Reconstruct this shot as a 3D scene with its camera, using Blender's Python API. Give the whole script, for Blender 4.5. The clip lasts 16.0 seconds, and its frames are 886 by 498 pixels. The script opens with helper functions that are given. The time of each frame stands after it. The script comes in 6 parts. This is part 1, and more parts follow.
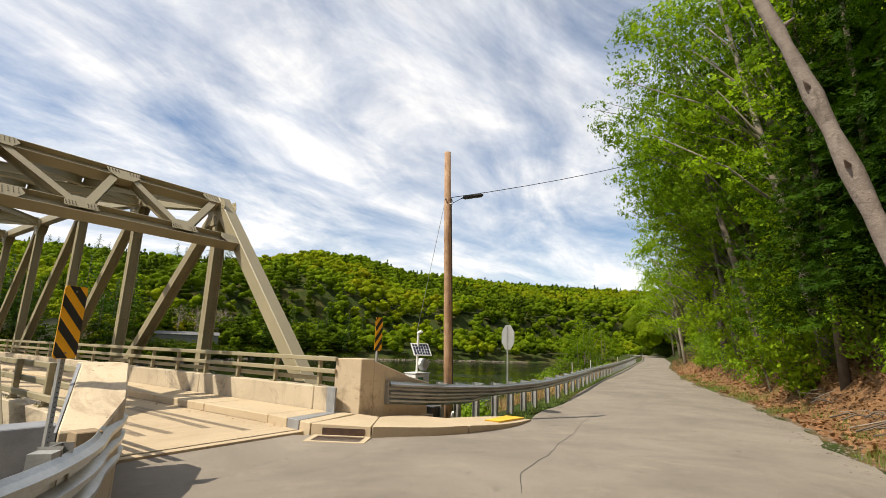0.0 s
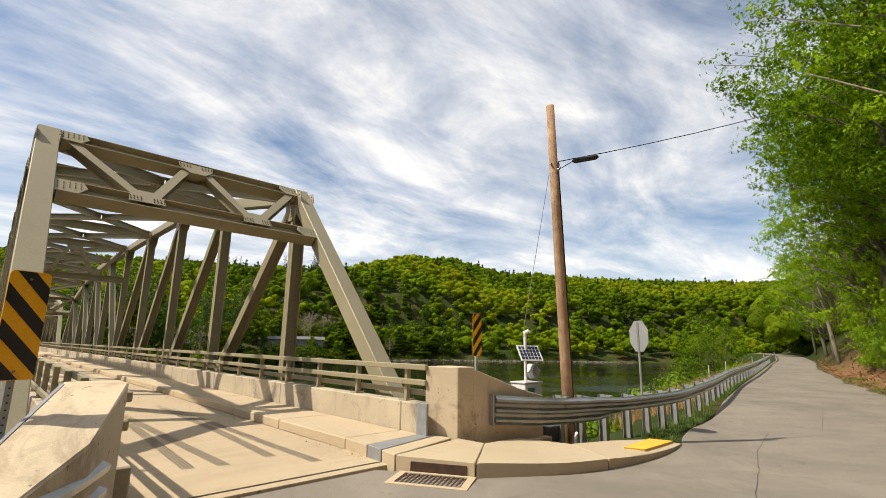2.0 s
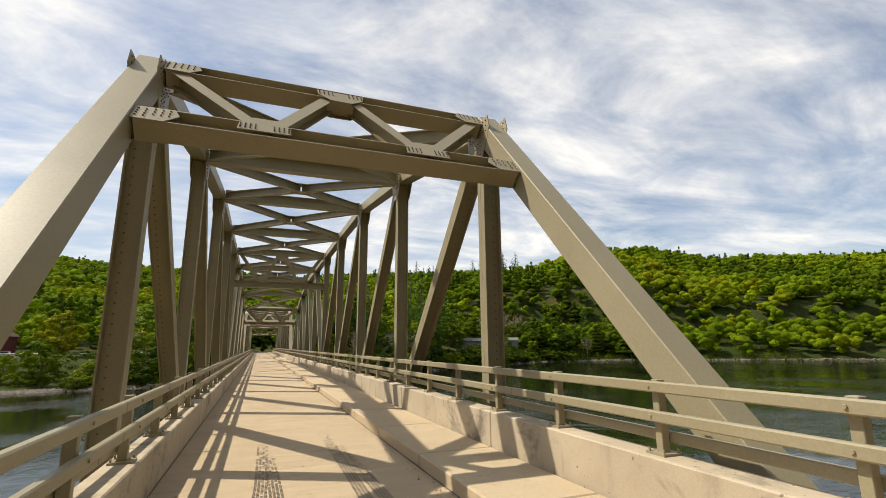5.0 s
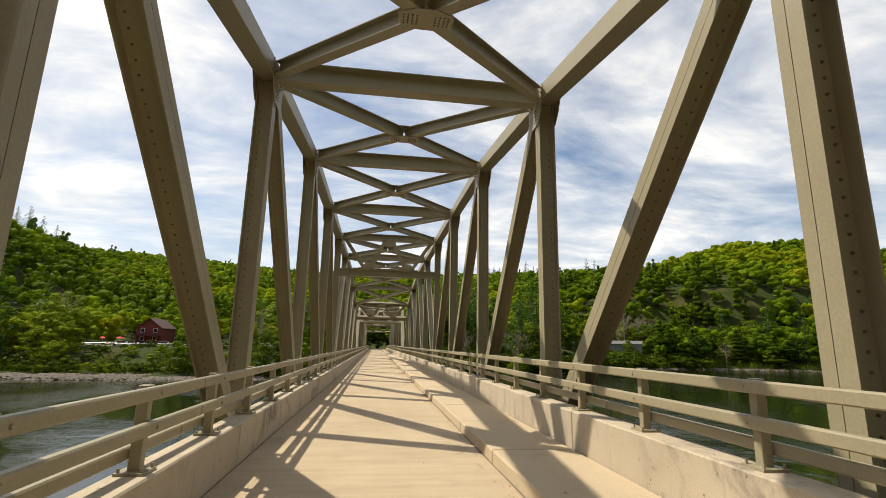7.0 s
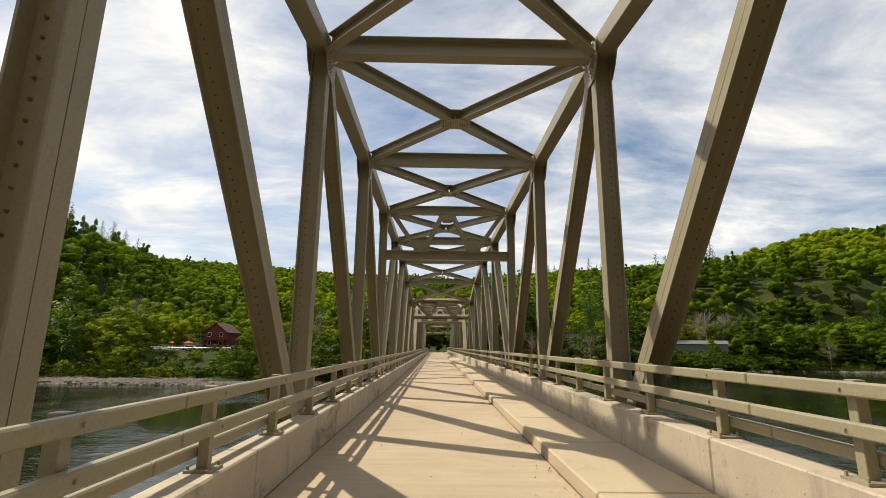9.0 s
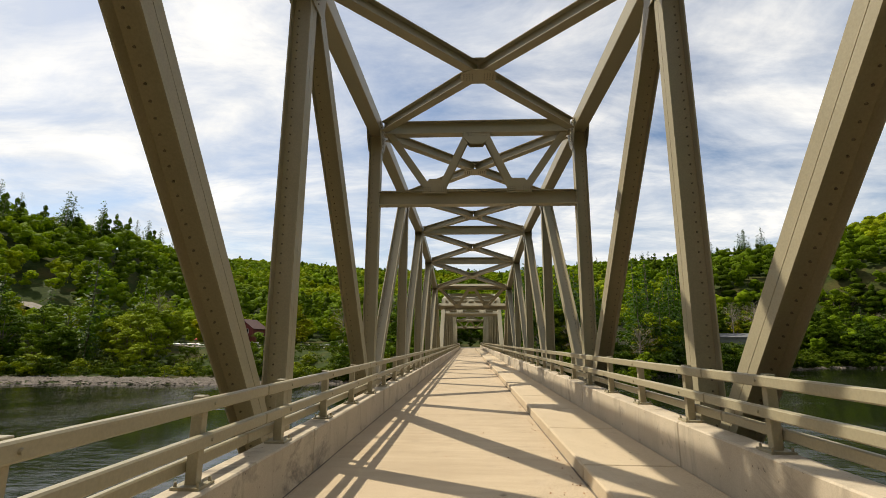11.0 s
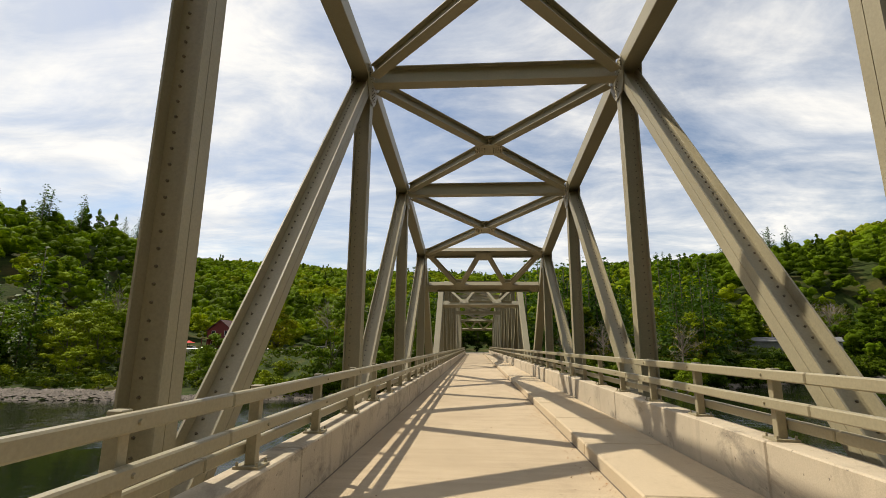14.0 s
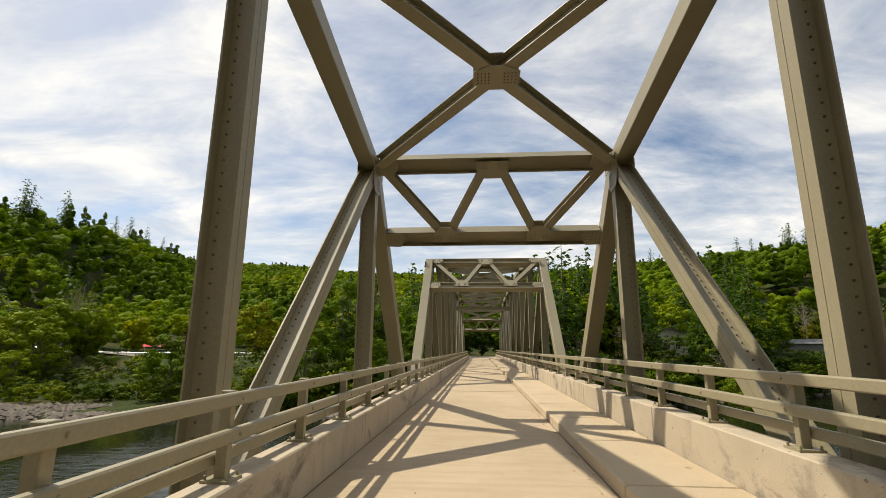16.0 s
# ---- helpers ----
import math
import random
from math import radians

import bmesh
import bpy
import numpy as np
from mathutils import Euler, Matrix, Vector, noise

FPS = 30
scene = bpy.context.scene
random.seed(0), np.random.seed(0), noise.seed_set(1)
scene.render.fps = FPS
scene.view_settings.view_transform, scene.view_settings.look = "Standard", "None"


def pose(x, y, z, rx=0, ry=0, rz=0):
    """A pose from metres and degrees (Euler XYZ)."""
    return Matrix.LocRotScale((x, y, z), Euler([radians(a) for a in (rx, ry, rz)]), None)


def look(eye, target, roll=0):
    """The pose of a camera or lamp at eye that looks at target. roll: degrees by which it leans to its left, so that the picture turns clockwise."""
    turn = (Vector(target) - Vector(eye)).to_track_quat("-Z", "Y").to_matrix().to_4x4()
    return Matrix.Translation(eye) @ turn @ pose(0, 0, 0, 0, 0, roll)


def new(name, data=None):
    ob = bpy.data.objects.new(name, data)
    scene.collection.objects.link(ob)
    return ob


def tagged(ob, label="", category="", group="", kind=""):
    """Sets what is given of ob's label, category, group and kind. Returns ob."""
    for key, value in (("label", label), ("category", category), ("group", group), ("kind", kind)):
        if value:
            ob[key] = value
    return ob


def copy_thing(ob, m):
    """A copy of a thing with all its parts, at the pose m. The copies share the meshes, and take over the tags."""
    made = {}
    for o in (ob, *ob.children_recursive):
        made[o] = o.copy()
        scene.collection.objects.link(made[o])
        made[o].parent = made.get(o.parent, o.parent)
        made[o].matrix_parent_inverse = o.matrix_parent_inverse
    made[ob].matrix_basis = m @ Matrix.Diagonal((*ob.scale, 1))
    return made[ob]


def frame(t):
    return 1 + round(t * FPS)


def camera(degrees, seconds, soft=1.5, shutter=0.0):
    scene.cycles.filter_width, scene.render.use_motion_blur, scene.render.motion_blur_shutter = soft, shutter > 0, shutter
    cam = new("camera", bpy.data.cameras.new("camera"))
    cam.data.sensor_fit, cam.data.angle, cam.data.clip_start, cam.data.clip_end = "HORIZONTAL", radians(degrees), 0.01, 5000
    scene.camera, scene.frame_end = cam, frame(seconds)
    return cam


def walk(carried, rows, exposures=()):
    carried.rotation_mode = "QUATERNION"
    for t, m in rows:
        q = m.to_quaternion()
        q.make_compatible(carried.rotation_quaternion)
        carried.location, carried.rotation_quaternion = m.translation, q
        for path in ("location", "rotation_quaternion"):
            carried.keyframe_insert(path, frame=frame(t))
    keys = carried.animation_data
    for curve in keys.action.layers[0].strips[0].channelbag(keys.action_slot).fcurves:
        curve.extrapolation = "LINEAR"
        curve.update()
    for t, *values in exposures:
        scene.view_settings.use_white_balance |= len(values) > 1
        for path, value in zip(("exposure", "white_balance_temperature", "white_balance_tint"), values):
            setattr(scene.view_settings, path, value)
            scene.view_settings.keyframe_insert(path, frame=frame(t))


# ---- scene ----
import collections

cam = camera(86.85, 16.0, soft=0.7)
ROWS = [
    (0.0, -5.113, -8.522, 1.603, -55.30, 11.85, -1.71),
    (0.5, -4.666, -8.156, 1.611, -52.13, 11.49, -1.56),
    (1.0, -4.209, -7.718, 1.621, -48.73, 11.34, -1.37),
    (1.5, -3.798, -7.324, 1.634, -46.16, 11.54, -1.15),
    (2.0, -3.351, -6.825, 1.651, -43.87, 11.70, -0.92),
    (2.5, -2.884, -6.173, 1.670, -40.96, 11.79, -0.64),
    (3.0, -2.428, -5.421, 1.688, -37.50, 11.85, -0.31),
    (3.5, -2.045, -4.624, 1.702, -33.63, 11.77, 0.09),
    (4.0, -1.737, -3.776, 1.709, -29.52, 11.62, 0.49),
    (4.2, -1.614, -3.437, 1.710, -27.87, 11.56, 0.75),
    (6.3, -0.582, 1.428, 1.548, -11.69, 11.70, -1.26),
    (6.5, -0.565, 1.933, 1.542, -10.64, 11.68, -1.21),
    (7.0, -0.523, 3.198, 1.536, -8.03, 11.62, -1.14),
    (7.5, -0.468, 4.672, 1.531, -5.61, 11.62, -1.07),
    (8.0, -0.438, 6.303, 1.529, -3.63, 11.66, -0.97),
    (8.5, -0.431, 8.046, 1.526, -2.10, 11.73, -0.83),
    (9.0, -0.461, 9.783, 1.521, -0.86, 11.75, -0.69),
    (9.2, -0.473, 10.477, 1.517, -0.36, 11.75, -0.60),
    (11.3, -0.233, 19.807, 1.609, 3.30, 11.08, -0.36),
    (11.5, -0.269, 20.830, 1.578, 3.34, 11.16, -0.36),
    (12.0, -0.357, 23.387, 1.533, 3.44, 11.37, -0.36),
    (12.5, -0.433, 25.939, 1.497, 3.57, 11.50, -0.37),
    (13.0, -0.446, 28.576, 1.498, 3.69, 11.56, -0.43),
    (13.5, -0.443, 31.297, 1.516, 3.73, 11.60, -0.47),
    (14.0, -0.459, 34.100, 1.523, 3.78, 11.63, -0.46),
    (14.5, -0.427, 36.911, 1.520, 3.81, 11.67, -0.43),
    (15.0, -0.482, 39.790, 1.520, 3.70, 11.68, -0.41),
    (15.5, -0.455, 42.752, 1.517, 3.93, 11.79, -0.39),
    (16.0, -0.351, 45.811, 1.507, 4.40, 12.04, -0.35),
]
walk(cam, [(t, pose(x, y, z, 90 + pitch, roll, yaw)) for t, x, y, z, yaw, pitch, roll in ROWS], exposures=((0, 0.25, 6610, 10), (1.5, 0.19, 6610, 10), (2.5, 0.11, 6610, 10), (4, 0.03, 6610, 10), (6.5, 0.10, 6600, 9), (7.5, 0.11, 6600, 9), (9, 0.0, 6600, 9), (11.5, 0.05, 6600, 9), (14.5, -0.02, 6600, 9), (16, -0.02, 6600, 9)))

# ---- world, sun ----
SUN = Vector((-0.67, 0.335, 1.0)).normalized()
world = bpy.data.worlds.new("sky")
scene.world = world
world.use_nodes = True
wn, wl = world.node_tree.nodes, world.node_tree.links
wn.clear()


def wnode(kind, **kw):
    n = wn.new(kind)
    for k, v in kw.items():
        if k in n.inputs:
            n.inputs[k].default_value = v
    return n


w_out = wn.new("ShaderNodeOutputWorld")
w_sky = wn.new("ShaderNodeTexSky")
w_sky.sky_type = "NISHITA"
w_sky.sun_disc = False
w_sky.sun_elevation = math.asin(SUN.z)
w_sky.sun_rotation = math.atan2(SUN.x, SUN.y)
w_bg = wnode("ShaderNodeBackground", Strength=0.12)
wl.new(w_sky.outputs[0], w_bg.inputs[0])
w_tc = wn.new("ShaderNodeTexCoord")
w_sep = wn.new("ShaderNodeSeparateXYZ")
wl.new(w_tc.outputs["Generated"], w_sep.inputs[0])


def wmath(op, a, b):
    n = wn.new("ShaderNodeMath")
    n.operation = op
    for i, v in enumerate((a, b)):
        if isinstance(v, (int, float)):
            n.inputs[i].default_value = v
        else:
            wl.new(v, n.inputs[i])
    return n.outputs[0]


w_h = wmath("ADD", wmath("MAXIMUM", w_sep.outputs["Z"], 0.0), 0.16)
w_u = wmath("DIVIDE", w_sep.outputs["X"], w_h)
w_v = wmath("DIVIDE", w_sep.outputs["Y"], w_h)
w_com = wn.new("ShaderNodeCombineXYZ")
wl.new(w_u, w_com.inputs[0])
wl.new(w_v, w_com.inputs[1])
w_map = wn.new("ShaderNodeMapping")
w_map.inputs["Rotation"].default_value = (0, 0, radians(35))
w_map.inputs["Scale"].default_value = (0.62, 1.05, 1)
wl.new(w_com.outputs[0], w_map.inputs[0])
w_n1 = wnode("ShaderNodeTexNoise", Scale=1.25, Detail=10.0, Roughness=0.62, Distortion=0.7)
w_n2 = wnode("ShaderNodeTexNoise", Scale=2.6, Detail=8.0, Roughness=0.6, Distortion=0.5)
for n in (w_n1, w_n2):
    wl.new(w_map.outputs[0], n.inputs["Vector"])
w_mix = wmath("ADD", wmath("MULTIPLY", w_n1.outputs["Fac"], 0.78), wmath("MULTIPLY", w_n2.outputs["Fac"], 0.22))
w_ramp = wn.new("ShaderNodeValToRGB")
w_ramp.color_ramp.elements[0].position = 0.36
w_ramp.color_ramp.elements[1].position = 0.60
wl.new(w_mix, w_ramp.inputs[0])
w_ramp2 = wn.new("ShaderNodeValToRGB")
w_ramp2.color_ramp.elements[0].position = 0.38
w_ramp2.color_ramp.elements[0].color = (0.64, 0.68, 0.75, 1)
w_ramp2.color_ramp.elements[1].position = 0.62
w_ramp2.color_ramp.elements[1].color = (1.0, 0.97, 0.92, 1)
wl.new(w_n2.outputs["Fac"], w_ramp2.inputs[0])
w_cloud = wnode("ShaderNodeBackground", Strength=1.10)
wl.new(w_ramp2.outputs[0], w_cloud.inputs[0])
w_ms = wn.new("ShaderNodeMixShader")
w_fac = wmath("MULTIPLY", w_ramp.outputs[0], 0.93)
wl.new(w_fac, w_ms.inputs[0])
wl.new(w_bg.outputs[0], w_ms.inputs[1])
wl.new(w_cloud.outputs[0], w_ms.inputs[2])
wl.new(w_ms.outputs[0], w_out.inputs[0])

sun = new("sun", bpy.data.lights.new("sun", "SUN"))
sun.data.energy = 4.9
sun.data.angle = radians(0.6)
sun.data.color = (1.0, 0.915, 0.77)
sun.matrix_world = look(SUN * 100, (0, 0, 0))


# ---- materials ----
class Mat:
    """A small builder for node materials."""

    def __init__(self, name, rough=0.7, metal=0.0):
        self.m = bpy.data.materials.new(name)
        self.m.use_nodes = True
        self.n, self.l = self.m.node_tree.nodes, self.m.node_tree.links
        self.b = self.n["Principled BSDF"]
        self.b.inputs["Roughness"].default_value = rough
        self.b.inputs["Metallic"].default_value = metal
        self.co = self.n.new("ShaderNodeTexCoord").outputs["Object"]
        self.pos = self.n.new("ShaderNodeNewGeometry")

    def noise(self, scale, detail=4.0, rough=0.55, dist=0.0, world=True, stretch=None):
        n = self.n.new("ShaderNodeTexNoise")
        n.inputs["Scale"].default_value, n.inputs["Detail"].default_value = scale, detail
        n.inputs["Roughness"].default_value, n.inputs["Distortion"].default_value = rough, dist
        src = self.pos.outputs["Position"] if world else self.co
        if stretch:
            mp = self.n.new("ShaderNodeMapping")
            mp.inputs["Scale"].default_value = stretch
            self.l.new(src, mp.inputs[0])
            src = mp.outputs[0]
        self.l.new(src, n.inputs["Vector"])
        return n.outputs["Fac"]

    def ramp(self, fac, stops):
        r = self.n.new("ShaderNodeValToRGB")
        e = r.color_ramp.elements
        while len(e) < len(stops):
            e.new(0.5)
        for x, (p, c) in zip(e, stops):
            x.position = p
            x.color = (*c, 1) if len(c) == 3 else c
        self.l.new(fac, r.inputs[0])
        return r.outputs[0]

    def mix(self, a, b, fac, mode="MIX"):
        x = self.n.new("ShaderNodeMix")
        x.data_type, x.blend_type = "RGBA", mode
        for s, v in ((0, fac), (6, a), (7, b)):
            if isinstance(v, (int, float)):
                x.inputs[s].default_value = v
            elif isinstance(v, tuple):
                x.inputs[s].default_value = (*v, 1)
            else:
                self.l.new(v, x.inputs[s])
        return x.outputs[2]

    def math(self, op, a, b=0.0):
        x = self.n.new("ShaderNodeMath")
        x.operation = op
        for i, v in enumerate((a, b)):
            if isinstance(v, (int, float)):
                x.inputs[i].default_value = v
            else:
                self.l.new(v, x.inputs[i])
        return x.outputs[0]

    def color(self, c):
        if isinstance(c, tuple):
            self.b.inputs["Base Color"].default_value = (*c, 1)
        else:
            self.l.new(c, self.b.inputs["Base Color"])
        return self

    def rough(self, fac, lo, hi):
        mr = self.n.new("ShaderNodeMapRange")
        mr.inputs["To Min"].default_value, mr.inputs["To Max"].default_value = lo, hi
        self.l.new(fac, mr.inputs[0])
        self.l.new(mr.outputs[0], self.b.inputs["Roughness"])
        return self

    def bump(self, fac, strength=0.3, distance=0.01):
        x = self.n.new("ShaderNodeBump")
        x.inputs["Strength"].default_value, x.inputs["Distance"].default_value = strength, distance
        self.l.new(fac, x.inputs["Height"])
        self.l.new(x.outputs[0], self.b.inputs["Normal"])
        return self

    def random(self):
        return self.n.new("ShaderNodeObjectInfo").outputs["Random"]

    def island(self):
        return self.pos.outputs["Random Per Island"]

    def attr(self, name):
        a = self.n.new("ShaderNodeAttribute")
        a.attribute_name = name
        return a.outputs["Color"]


def blotchy(name, c1, c2, scale, rough=0.75, bump=0.25, dist=0.006, fine=60.0, stain=None, metal=0.0):
    m = Mat(name, rough, metal)
    big, small = m.noise(scale, 6, 0.6, 0.4), m.noise(fine, 4, 0.6)
    col = m.ramp(big, [(0.3, c1), (0.7, c2)])
    g = m.ramp(small, [(0.3, (0.8, 0.8, 0.8)), (0.7, (1.1, 1.1, 1.1))])
    col = m.mix(col, g, 0.6, "MULTIPLY")
    if stain:
        sn = m.noise(stain[1], 5, 0.65, 0.6, stretch=stain[3] if len(stain) > 3 else None)
        col = m.mix(col, stain[0], m.ramp(sn, [(stain[2], (0, 0, 0)), (stain[2] + 0.14, (0.75, 0.75, 0.75))]))
    m.color(col)
    m.rough(big, rough - 0.1, min(1, rough + 0.1))
    m.bump(small, bump, dist)
    return m


def concrete(name, c1, c2, dark, clean=0.0):
    """Cast concrete with runs down its faces, pits and dark patches."""
    m = Mat(name, 0.84)
    big, fine = m.noise(1.1, 6, 0.6, 0.4), m.noise(70, 4, 0.65)
    col = m.ramp(big, [(0.3, c1), (0.7, c2)])
    runs = m.noise(1.7, 6, 0.68, 0.5, stretch=(1.6, 1.6, 0.4))
    col = m.mix(col, tuple(v * 0.62 for v in c1), m.ramp(runs, [(0.54, (0, 0, 0)), (0.70, (0.55, 0.55, 0.55))]))
    patch = m.noise(0.55, 7, 0.72, 0.8, stretch=(1, 1, 1.6))
    col = m.mix(col, dark, m.ramp(patch, [(0.535 + clean, (0, 0, 0)), (0.65 + clean, (0.85, 0.85, 0.85))]))
    pits = m.noise(16, 2, 0.5)
    col = m.mix(col, tuple(v * 0.35 for v in c1), m.ramp(pits, [(0.70, (0, 0, 0)), (0.74, (0.8, 0.8, 0.8))]))
    col = m.mix(col, m.ramp(fine, [(0.3, (0.85, 0.85, 0.85)), (0.7, (1.08, 1.08, 1.08))]), 0.7, "MULTIPLY")
    m.color(col)
    m.bump(m.math("SUBTRACT", fine, m.ramp(pits, [(0.68, (0, 0, 0)), (0.74, (1, 1, 1))])), 0.35, 0.004)
    return m


def worn(name, c1, c2, dark, light, grain, speck=0.6, drag=0.0):
    """A trodden or driven surface: aggregate, blotches, dark spots."""
    m = Mat(name, 0.9)
    m.b.inputs["Specular IOR Level"].default_value = 0.25
    big, mid, fine, agg = m.noise(0.4, 6, 0.65, 0.5), m.noise(2.4, 6, 0.7, 0.4), m.noise(grain, 3, 0.6), m.noise(grain * 2.4, 2, 0.5)
    col = m.ramp(big, [(0.3, c1), (0.7, c2)])
    col = m.mix(col, dark, m.ramp(mid, [(0.58, (0, 0, 0)), (0.74, (0.55, 0.55, 0.55))]))
    col = m.mix(col, light, m.ramp(m.noise(0.9, 7, 0.75, 0.5), [(0.58, (0, 0, 0)), (0.70, (0.5, 0.5, 0.5))]))
    col = m.mix(col, m.ramp(agg, [(0.34, (0.55, 0.53, 0.5)), (0.5, (1, 1, 1)), (0.68, (1.35, 1.35, 1.35))]), speck, "MULTIPLY")
    if drag:
        dr = m.noise(3.0, 5, 0.65, 0.3, stretch=(0.22, 2.6, 1))
        col = m.mix(col, m.ramp(dr, [(0.38, (0.80, 0.79, 0.77)), (0.58, (1.05, 1.05, 1.05))]), drag, "MULTIPLY")
    spots = m.noise(5.5, 3, 0.5)
    col = m.mix(col, tuple(v * 0.4 for v in c1), m.ramp(spots, [(0.71, (0, 0, 0)), (0.745, (0.75, 0.75, 0.75))]))
    m.color(col)
    m.bump(m.math("ADD", fine, agg), 0.5, 0.006)
    return m


STEEL = blotchy("painted_steel", (0.285, 0.248, 0.158), (0.325, 0.283, 0.180), 0.8, 0.45, 0.04, 0.002, 40, ((0.22, 0.185, 0.12), 1.2, 0.66, (3, 3, 0.5))).m
BOLT = blotchy("weathered_bolt_heads", (0.10, 0.078, 0.050), (0.17, 0.140, 0.092), 3.0, 0.6, 0.1, 0.002, 40).m
DECK = worn("deck_concrete", (0.415, 0.325, 0.215), (0.50, 0.398, 0.268), (0.27, 0.215, 0.15), (0.52, 0.42, 0.30), 26, 0.6, 0.4).m
WALK = worn("walk_concrete", (0.44, 0.35, 0.232), (0.52, 0.42, 0.285), (0.33, 0.26, 0.175), (0.56, 0.455, 0.31), 40, 0.28).m
PARAPET = concrete("parapet_concrete", (0.42, 0.35, 0.25), (0.53, 0.445, 0.32), (0.16, 0.135, 0.105)).m
PILLAR = concrete("wing_concrete", (0.50, 0.40, 0.27), (0.61, 0.50, 0.345), (0.28, 0.20, 0.125), 0.05).m
GREYPAINT = blotchy("grey_coating", (0.17, 0.18, 0.20), (0.25, 0.26, 0.285), 3, 0.7, 0.1, 0.002, 60, ((0.20, 0.205, 0.22), 2.0, 0.6)).m
JOINTPAD = blotchy("grey_steel_plate", (0.25, 0.26, 0.27), (0.36, 0.37, 0.38), 4, 0.5, 0.1, 0.002, 60, metal=0.4).m
ASPHALT = worn("asphalt", (0.175, 0.152, 0.124), (0.275, 0.240, 0.196), (0.11, 0.095, 0.076), (0.33, 0.288, 0.225), 48).m
GALV = blotchy("galvanised_steel", (0.30, 0.31, 0.305), (0.46, 0.47, 0.46), 2.5, 0.34, 0.05, 0.002, 30, ((0.20, 0.19, 0.17), 1.5, 0.66, (1, 1, 4)), metal=0.85).m
GALV_DULL = blotchy("weathered_steel_post", (0.30, 0.30, 0.29), (0.42, 0.42, 0.40), 3, 0.55, 0.1, 0.002, 40, metal=0.5).m
DARKSTEEL = blotchy("rusty_grate", (0.05, 0.03, 0.02), (0.10, 0.055, 0.035), 9, 0.7, 0.3, 0.002, 80, metal=0.3).m
POLEWOOD = blotchy("weathered_pole_wood", (0.27, 0.15, 0.078), (0.50, 0.335, 0.205), 3.0, 0.85, 0.6, 0.008, 30, ((0.15, 0.06, 0.026), 2.6, 0.56, (9, 9, 0.7))).m
WOODBLOCK = blotchy("timber_block", (0.24, 0.17, 0.10), (0.34, 0.25, 0.15), 4, 0.85, 0.4, 0.004, 40).m
BARK = blotchy("bark", (0.085, 0.068, 0.05), (0.165, 0.135, 0.10), 3, 0.92, 0.8, 0.02, 22, ((0.10, 0.08, 0.06), 4, 0.6, (1, 1, 0.3))).m
PALEBARK = blotchy("pale_bark", (0.20, 0.165, 0.125), (0.33, 0.28, 0.22), 2, 0.9, 0.5, 0.015, 20).m
GREYBARK = blotchy("grey_bark", (0.15, 0.12, 0.10), (0.27, 0.225, 0.19), 1.6, 0.92, 1.0, 0.03, 14, ((0.08, 0.065, 0.05), 3.0, 0.58, (1, 1, 0.5))).m
SIGNBACK = blotchy("bare_aluminium", (0.50, 0.50, 0.48), (0.62, 0.62, 0.60), 3, 0.45, 0.03, 0.001, 40, metal=0.6).m
RUBBER = blotchy("black_rubber", (0.02, 0.02, 0.02), (0.04, 0.04, 0.04), 6, 0.6).m
YELLOW = blotchy("yellow_paint", (0.80, 0.46, 0.025), (0.88, 0.54, 0.045), 5, 0.6, 0.1, 0.002, 90).m
ORANGE = blotchy("marker_yellow", (0.88, 0.42, 0.01), (0.92, 0.46, 0.015), 3, 0.4, 0.02).m
BLACK = blotchy("marker_black", (0.012, 0.012, 0.012), (0.02, 0.02, 0.02), 3, 0.45, 0.02).m
WHITE = blotchy("white_paint", (0.66, 0.66, 0.63), (0.78, 0.78, 0.75), 3, 0.5, 0.05).m
GREYBOX = blotchy("box_side_grey", (0.5, 0.5, 0.48), (0.6, 0.6, 0.58), 3, 0.5, 0.05).m
DARKBOX = blotchy("dark_grey_paint", (0.055, 0.058, 0.06), (0.085, 0.088, 0.09), 4, 0.55, 0.1).m
SOLAR = blotchy("solar_cell", (0.02, 0.025, 0.05), (0.03, 0.035, 0.07), 6, 0.2, 0.02).m
REDROOF = blotchy("dark_red_shingle", (0.07, 0.035, 0.03), (0.11, 0.055, 0.045), 3, 0.9).m
GREYSIDING = blotchy("grey_siding", (0.15, 0.15, 0.14), (0.24, 0.24, 0.23), 2, 0.85).m
CREAM = blotchy("cream_siding", (0.42, 0.38, 0.27), (0.50, 0.46, 0.34), 2, 0.8).m
REDWOOD = blotchy("red_siding", (0.12, 0.022, 0.018), (0.17, 0.03, 0.024), 2, 0.8).m
ROOF = blotchy("grey_shingle", (0.10, 0.10, 0.10), (0.17, 0.17, 0.17), 3, 0.9).m
GREENTXT = blotchy("green_print", (0.03, 0.16, 0.08), (0.04, 0.2, 0.1), 3, 0.6).m
TYREMARK = blotchy("tyre_mark", (0.17, 0.14, 0.105), (0.30, 0.24, 0.17), 5, 0.9, 0.1, 0.002, 60).m
CRACK = blotchy("dark_joint", (0.05, 0.045, 0.04), (0.08, 0.07, 0.06), 5, 0.95).m
DIRT = blotchy("settled_dirt", (0.10, 0.08, 0.06), (0.20, 0.16, 0.11), 3, 0.95).m
GLASS_DARK = blotchy("dark_window", (0.02, 0.022, 0.025), (0.03, 0.033, 0.036), 2, 0.12, 0.0).m
CARPAINT = blotchy("white_car_paint", (0.6, 0.6, 0.6), (0.7, 0.7, 0.7), 2, 0.3, 0.0).m
REDCLOTH = blotchy("red_cloth", (0.55, 0.02, 0.02), (0.65, 0.04, 0.03), 2, 0.8).m
